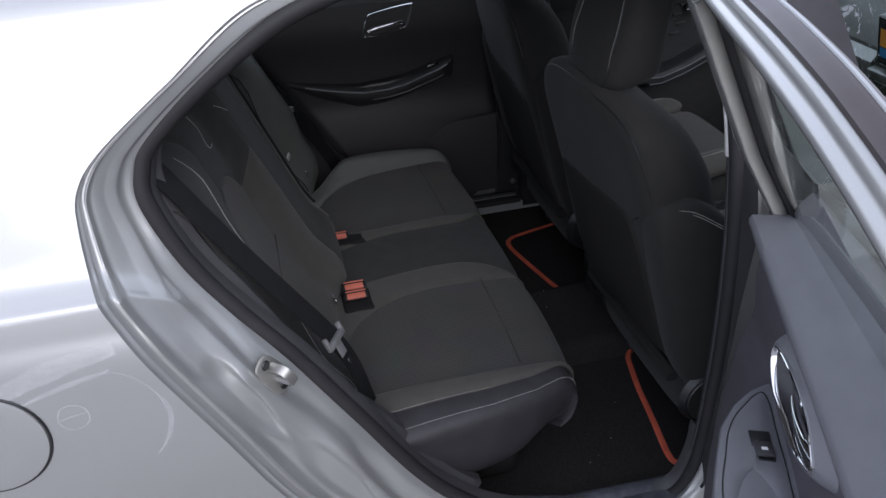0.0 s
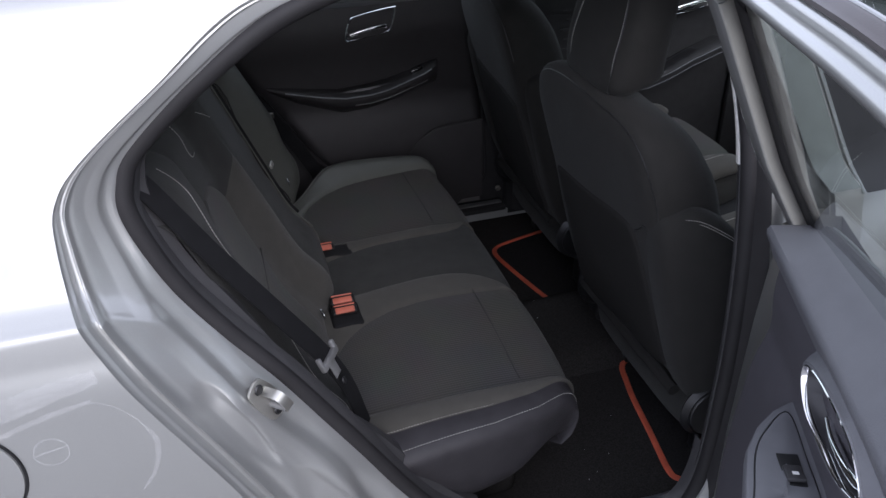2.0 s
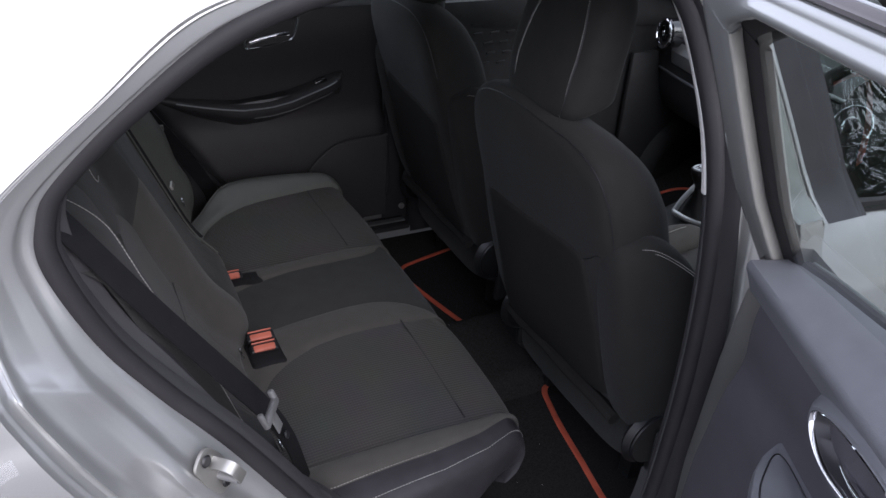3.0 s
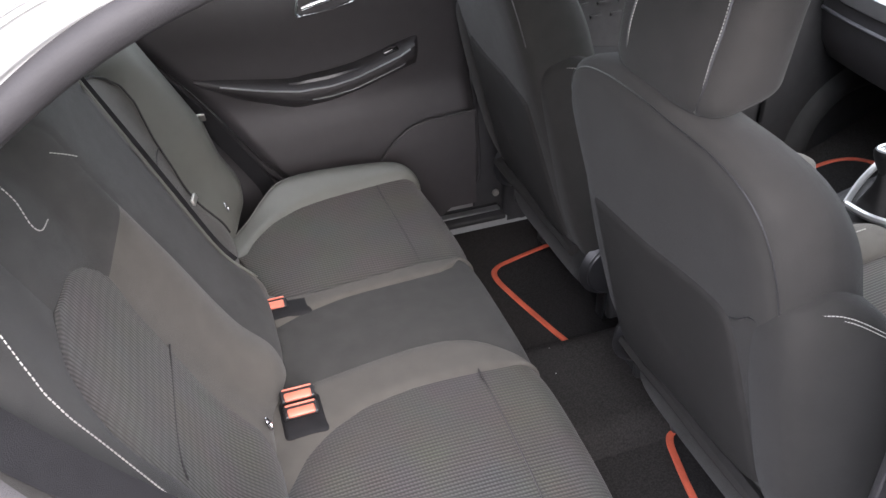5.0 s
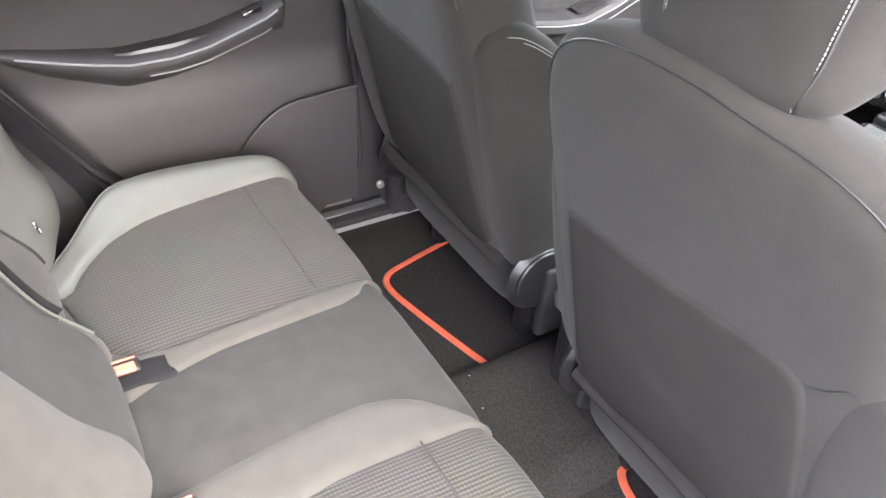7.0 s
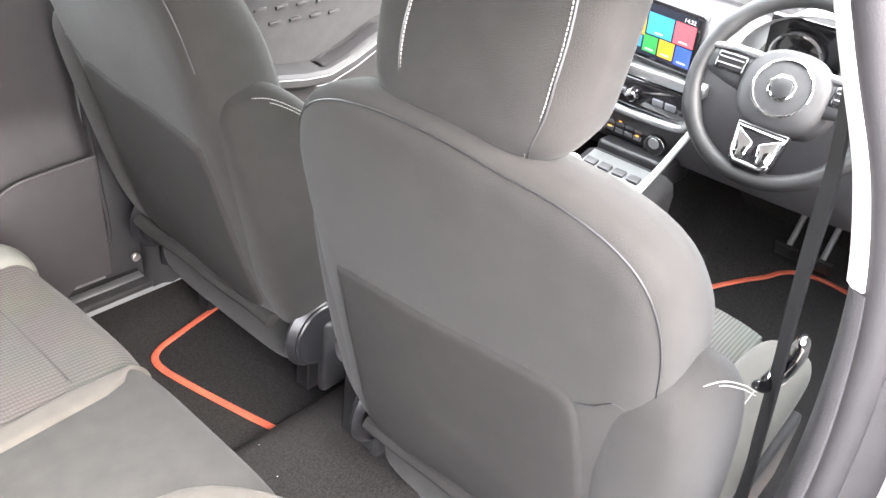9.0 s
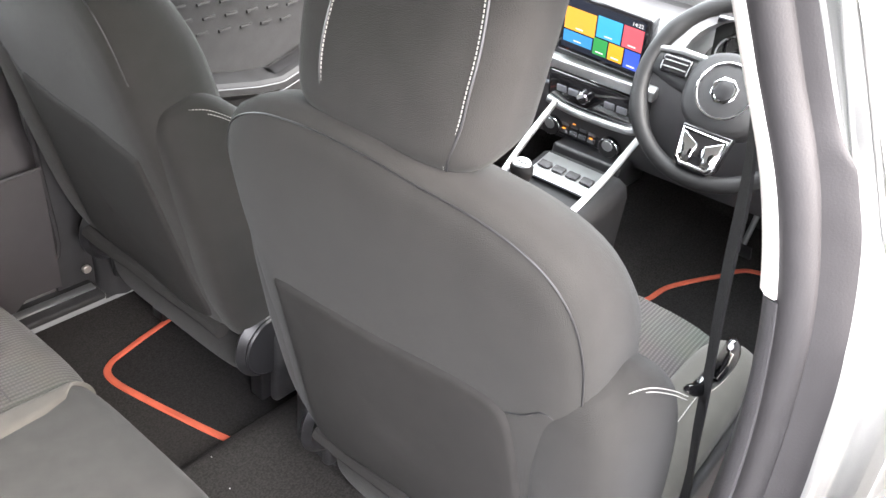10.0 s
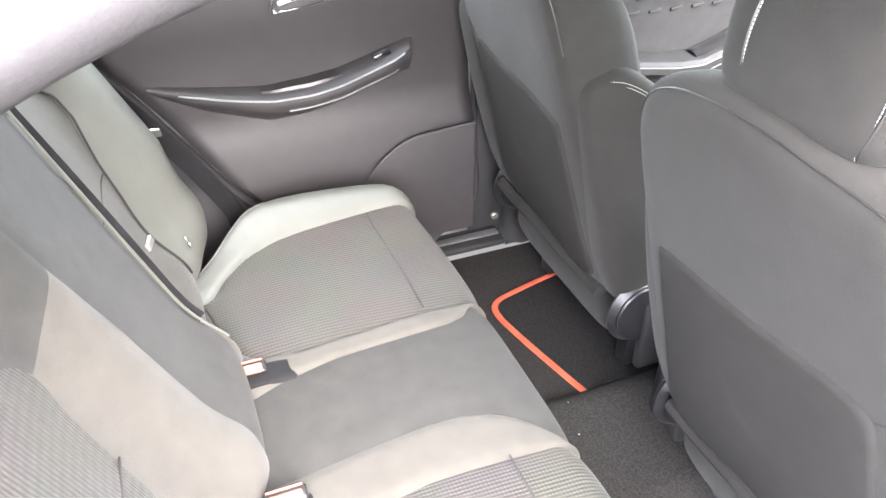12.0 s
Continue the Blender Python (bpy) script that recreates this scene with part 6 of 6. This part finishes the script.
for i, p in enumerate(fr_path):
    d = (fr_path[min(i + 1, 119)] - fr_path[max(i - 1, 0)]).normalized()
    q = V(d.y, -d.x, 0)
    if q.dot(cen - p) < 0:
        q = -q
    rings.append(frame_ring(p, q))
    f = lerp_table(p.x, [0.62, 0.74], [0.0, 1.0])
    at = lambda a, b: DS(upper(p.x + q.x * a, p.y + q.y * a), b)
    rubber.append([at(0.014 + 0.014 * f + a, b + 0.002 * f) for a, b in ((0.0, 0.0), (0.0, 0.017), (0.006, 0.019), (0.014 + 0.020 * f, 0.013), (0.018 + 0.026 * f, 0.009), (0.018 + 0.026 * f, 0.0))])
    if p.x < 0.715:
        lip.append([at(a, b) for a, b in STRIP_SECTION])
        drip.append(at(-0.0315, -0.003))
    if p.x > 0.738:
        tape.append([at(a, b) for a, b in ((0.0475, 0.0425), (0.049, 0.040), (0.048, 0.0355), (0.038, 0.0205), (0.036, 0.0195))])
part("window_frame", loft(rings), SILVER, rd, "silver painted window frame", angle=50)
part("frame_tape", loft(tape, closed=False), TAPE, rd, "dull grey tape on the window post")
part("glass_channel", loft(rubber), RUBBER, rd, "black glass run channel")
part("weather_strip", loft(lip), STRIP, rd, "brownish black weather strip")
part("drip_edge", tube(drip, 0.0022, 6), SATIN, rd, "thin pale edge of the strip")
ptop = tab([-0.30, -0.25, -0.15, -0.03, 0.12, 0.38, 0.55, 0.62, 0.66, 0.72, 0.76], [1.22, 1.27, 1.345, 1.43, 1.475, 1.488, 1.483, 1.478, 1.470, 1.44, 1.34])
pg = part("pane", grid(lambda x, k: DS(upper(x, 1.09 + (ptop(x) - 1.09) * k), 0.014), steps(-0.29, 0.765, 30), steps(0, 1, 12)), GLASS, rd, "clear window glass")
pg.visible_shadow = False
part("glass_divider", tube([DS(skin(-0.12 + 0.06 * k, 1.10 + 0.24 * k), 0.02) for k in steps(0, 1, 8)], 0.012, 8), RUBBER, rd)

# rest of the car outside
rear_end = thing("rear_end", "silver painted boot and rear bumper", "car body", kind="structure")


def hoop(x, v1, sc=1.0, cz=0.72):
    pts = [skin(x, v) for v in steps(0.2, v1, 24)]
    ring = pts + [V(p.x, -p.y, p.z) for p in reversed(pts)]
    return [V(p.x, p.y * sc, cz + (p.z - cz) * sc) for p in ring]


rings = [hoop(-1.55, 2.03)]
for dx, sc in ((0.03, 0.985), (0.06, 0.95), (0.08, 0.88), (0.09, 0.6), (0.092, 0.1)):
    rings.append([V(-1.55 - dx, p.y, p.z) for p in hoop(-1.55, 2.03, sc)])
part("bumper", loft(rings), SILVER, rear_end, "silver rear bumper")
part("rear_window", grid(lambda x, k: skin(x, 1.60 + 0.44 * k) + V(0, 0, 0.005), steps(-1.20, -0.62, 12), steps(0, 1, 12)), GLOSS, rear_end, "dark rear window glass")
part("rear_window", grid(lambda x, k: V(skin(x, 1.60 + 0.44 * k).x, -skin(x, 1.60 + 0.44 * k).y, skin(x, 1.60 + 0.44 * k).z + 0.005), steps(-1.20, -0.62, 12), steps(0, 1, 12)), GLOSS, rear_end, "dark rear window glass")
for sd in (-1, 1):
    part("tail_light", move(box(-0.03, 0.05, -0.17, 0.17, -0.05, 0.05, 0.02, 3), pose(-1.60, sd * 0.52, 0.92)), mat("red lens", (0.35, 0.02, 0.02), 0.15, coat=1), rear_end, "red tail light")
rings = []
half = [(wing_y(2.95, v), skin(2.95, v).z * nose(2.95)) for v in steps(0.2, 1.02, 14)]
ring0 = half + [(0.5 * half[-1][0], 0.845), (0.0, 0.852), (-0.5 * half[-1][0], 0.845)] + [(-y, z) for y, z in reversed(half)]
for dx, sc in ((0.0, 1.0), (0.03, 0.985), (0.07, 0.94), (0.10, 0.85), (0.12, 0.6), (0.125, 0.1)):
    rings.append([V(2.95 + dx, y * sc, 0.5 + (z - 0.5) * sc) for y, z in ring0])
part("front_bumper", loft(rings), SILVER, wing, "silver front bumper")
TYRE = mat("tyre rubber", (0.02, 0.02, 0.02), 0.8, bump=0.3)
for x in (-0.62, 2.10):
    for sd in (-1, 1):
        wh = thing("wheel", "alloy wheel with black tyre under the car", "wheel", (x, sd * 0.76, 0.31), group="wheels")
        wm = pose(0, 0, 0, 90, 0, 0)
        part("tyre", move(tube([V(0.245 * math.cos(a), 0.245 * math.sin(a), 0) for a in steps(0, 2 * math.pi, 41)[:-1]], 0.068, 12, True), wm @ Matrix.Diagonal((1, 1, 1.35, 1))), TYRE, wh, "black rubber tyre")
        part("rim", move(disc(0.20, 0.10, 40, 0.02, 0.175), wm @ pose(0, 0, -0.05)), SATIN, wh, "silver alloy rim")
        for k in range(5):
            part("spoke", move(box(0.02, 0.185, -0.025, 0.025, -0.02, 0.02, 0.006), wm @ pose(0, 0, 0.05 * sd * -1, 0, 0, 72 * k)), SATIN, wh)
        part("hub_cap", move(disc(0.035, 0.03, 20, 0.006), wm @ pose(0, 0, -0.065 * sd if sd > 0 else 0.04)), SATIN, wh)
        part("arch_gap", tube([V(0.34 * math.cos(a), sd * (abs(skin(x, 0.31 + 0.34 * math.sin(a)).y) - 0.76), 0.34 * math.sin(a)) for a in steps(-0.1 * math.pi, 1.1 * math.pi, 30)], 0.018, 8), BLACK, wh, "black wheel arch edge")

# ---- surroundings ----
LEAF = mat("leaves", (0.06, 0.09, 0.04), 0.55, vary=0.5, scale=3)
BARK = mat("bark", (0.12, 0.09, 0.07), 0.9, bump=0.8, bscale=40)


def tree(at, seed, height=5.0):
    th = thing("tree", "green leafy tree standing beyond the car", "tree", at, group="trees")
    r = random.Random(seed)
    part("trunk", tube(curve([(0, 0, 0), (0.1, 0.05, height * 0.25), (0.0, 0.1, height * 0.5), (0.1, 0.0, height * 0.85)], 16), [0.16 - 0.008 * i for i in range(16)], 10), BARK, th)
    ends = []
    for i in range(14):
        a, h = r.uniform(0, 6.28), height * r.uniform(0.25, 0.8)
        L = r.uniform(0.8, 1.8)
        e = V(L * math.cos(a), L * math.sin(a), h + L * 0.6)
        part("limb", tube(curve([(0.03, 0.05, h), (e.x * 0.5, e.y * 0.5, h + L * 0.25), e], 8), [0.05, 0.045, 0.04, 0.034, 0.028, 0.022, 0.016, 0.01], 6), BARK, th)
        ends.append(e)
    verts, faces = [], []
    for i in range(5200):
        e = r.choice(ends)
        c = e + V(r.gauss(0, 0.45), r.gauss(0, 0.45), r.gauss(0, 0.4))
        n = V(r.gauss(0, 1), r.gauss(0, 1), r.gauss(0, 1)).normalized()
        u = n.orthogonal().normalized() * r.uniform(0.05, 0.11)
        w = n.cross(u).normalized() * r.uniform(0.03, 0.05)
        k = len(verts)
        verts += [c - u, c + w, c + u, c - w]
        faces.append((k, k + 1, k + 2, k + 3))
    me = bpy.data.meshes.new("crown")
    me.from_pydata(verts, [], faces)
    me.materials.append(LEAF)
    cr = new("crown", me)
    cr.parent = th


for i, (x, y) in enumerate(((6.5, -4.5), (9.0, -8.0), (4.5, -9.0), (10.0, -2.5))):
    tree((x, y, 0), 11 + i, 4.5 + 0.5 * i)
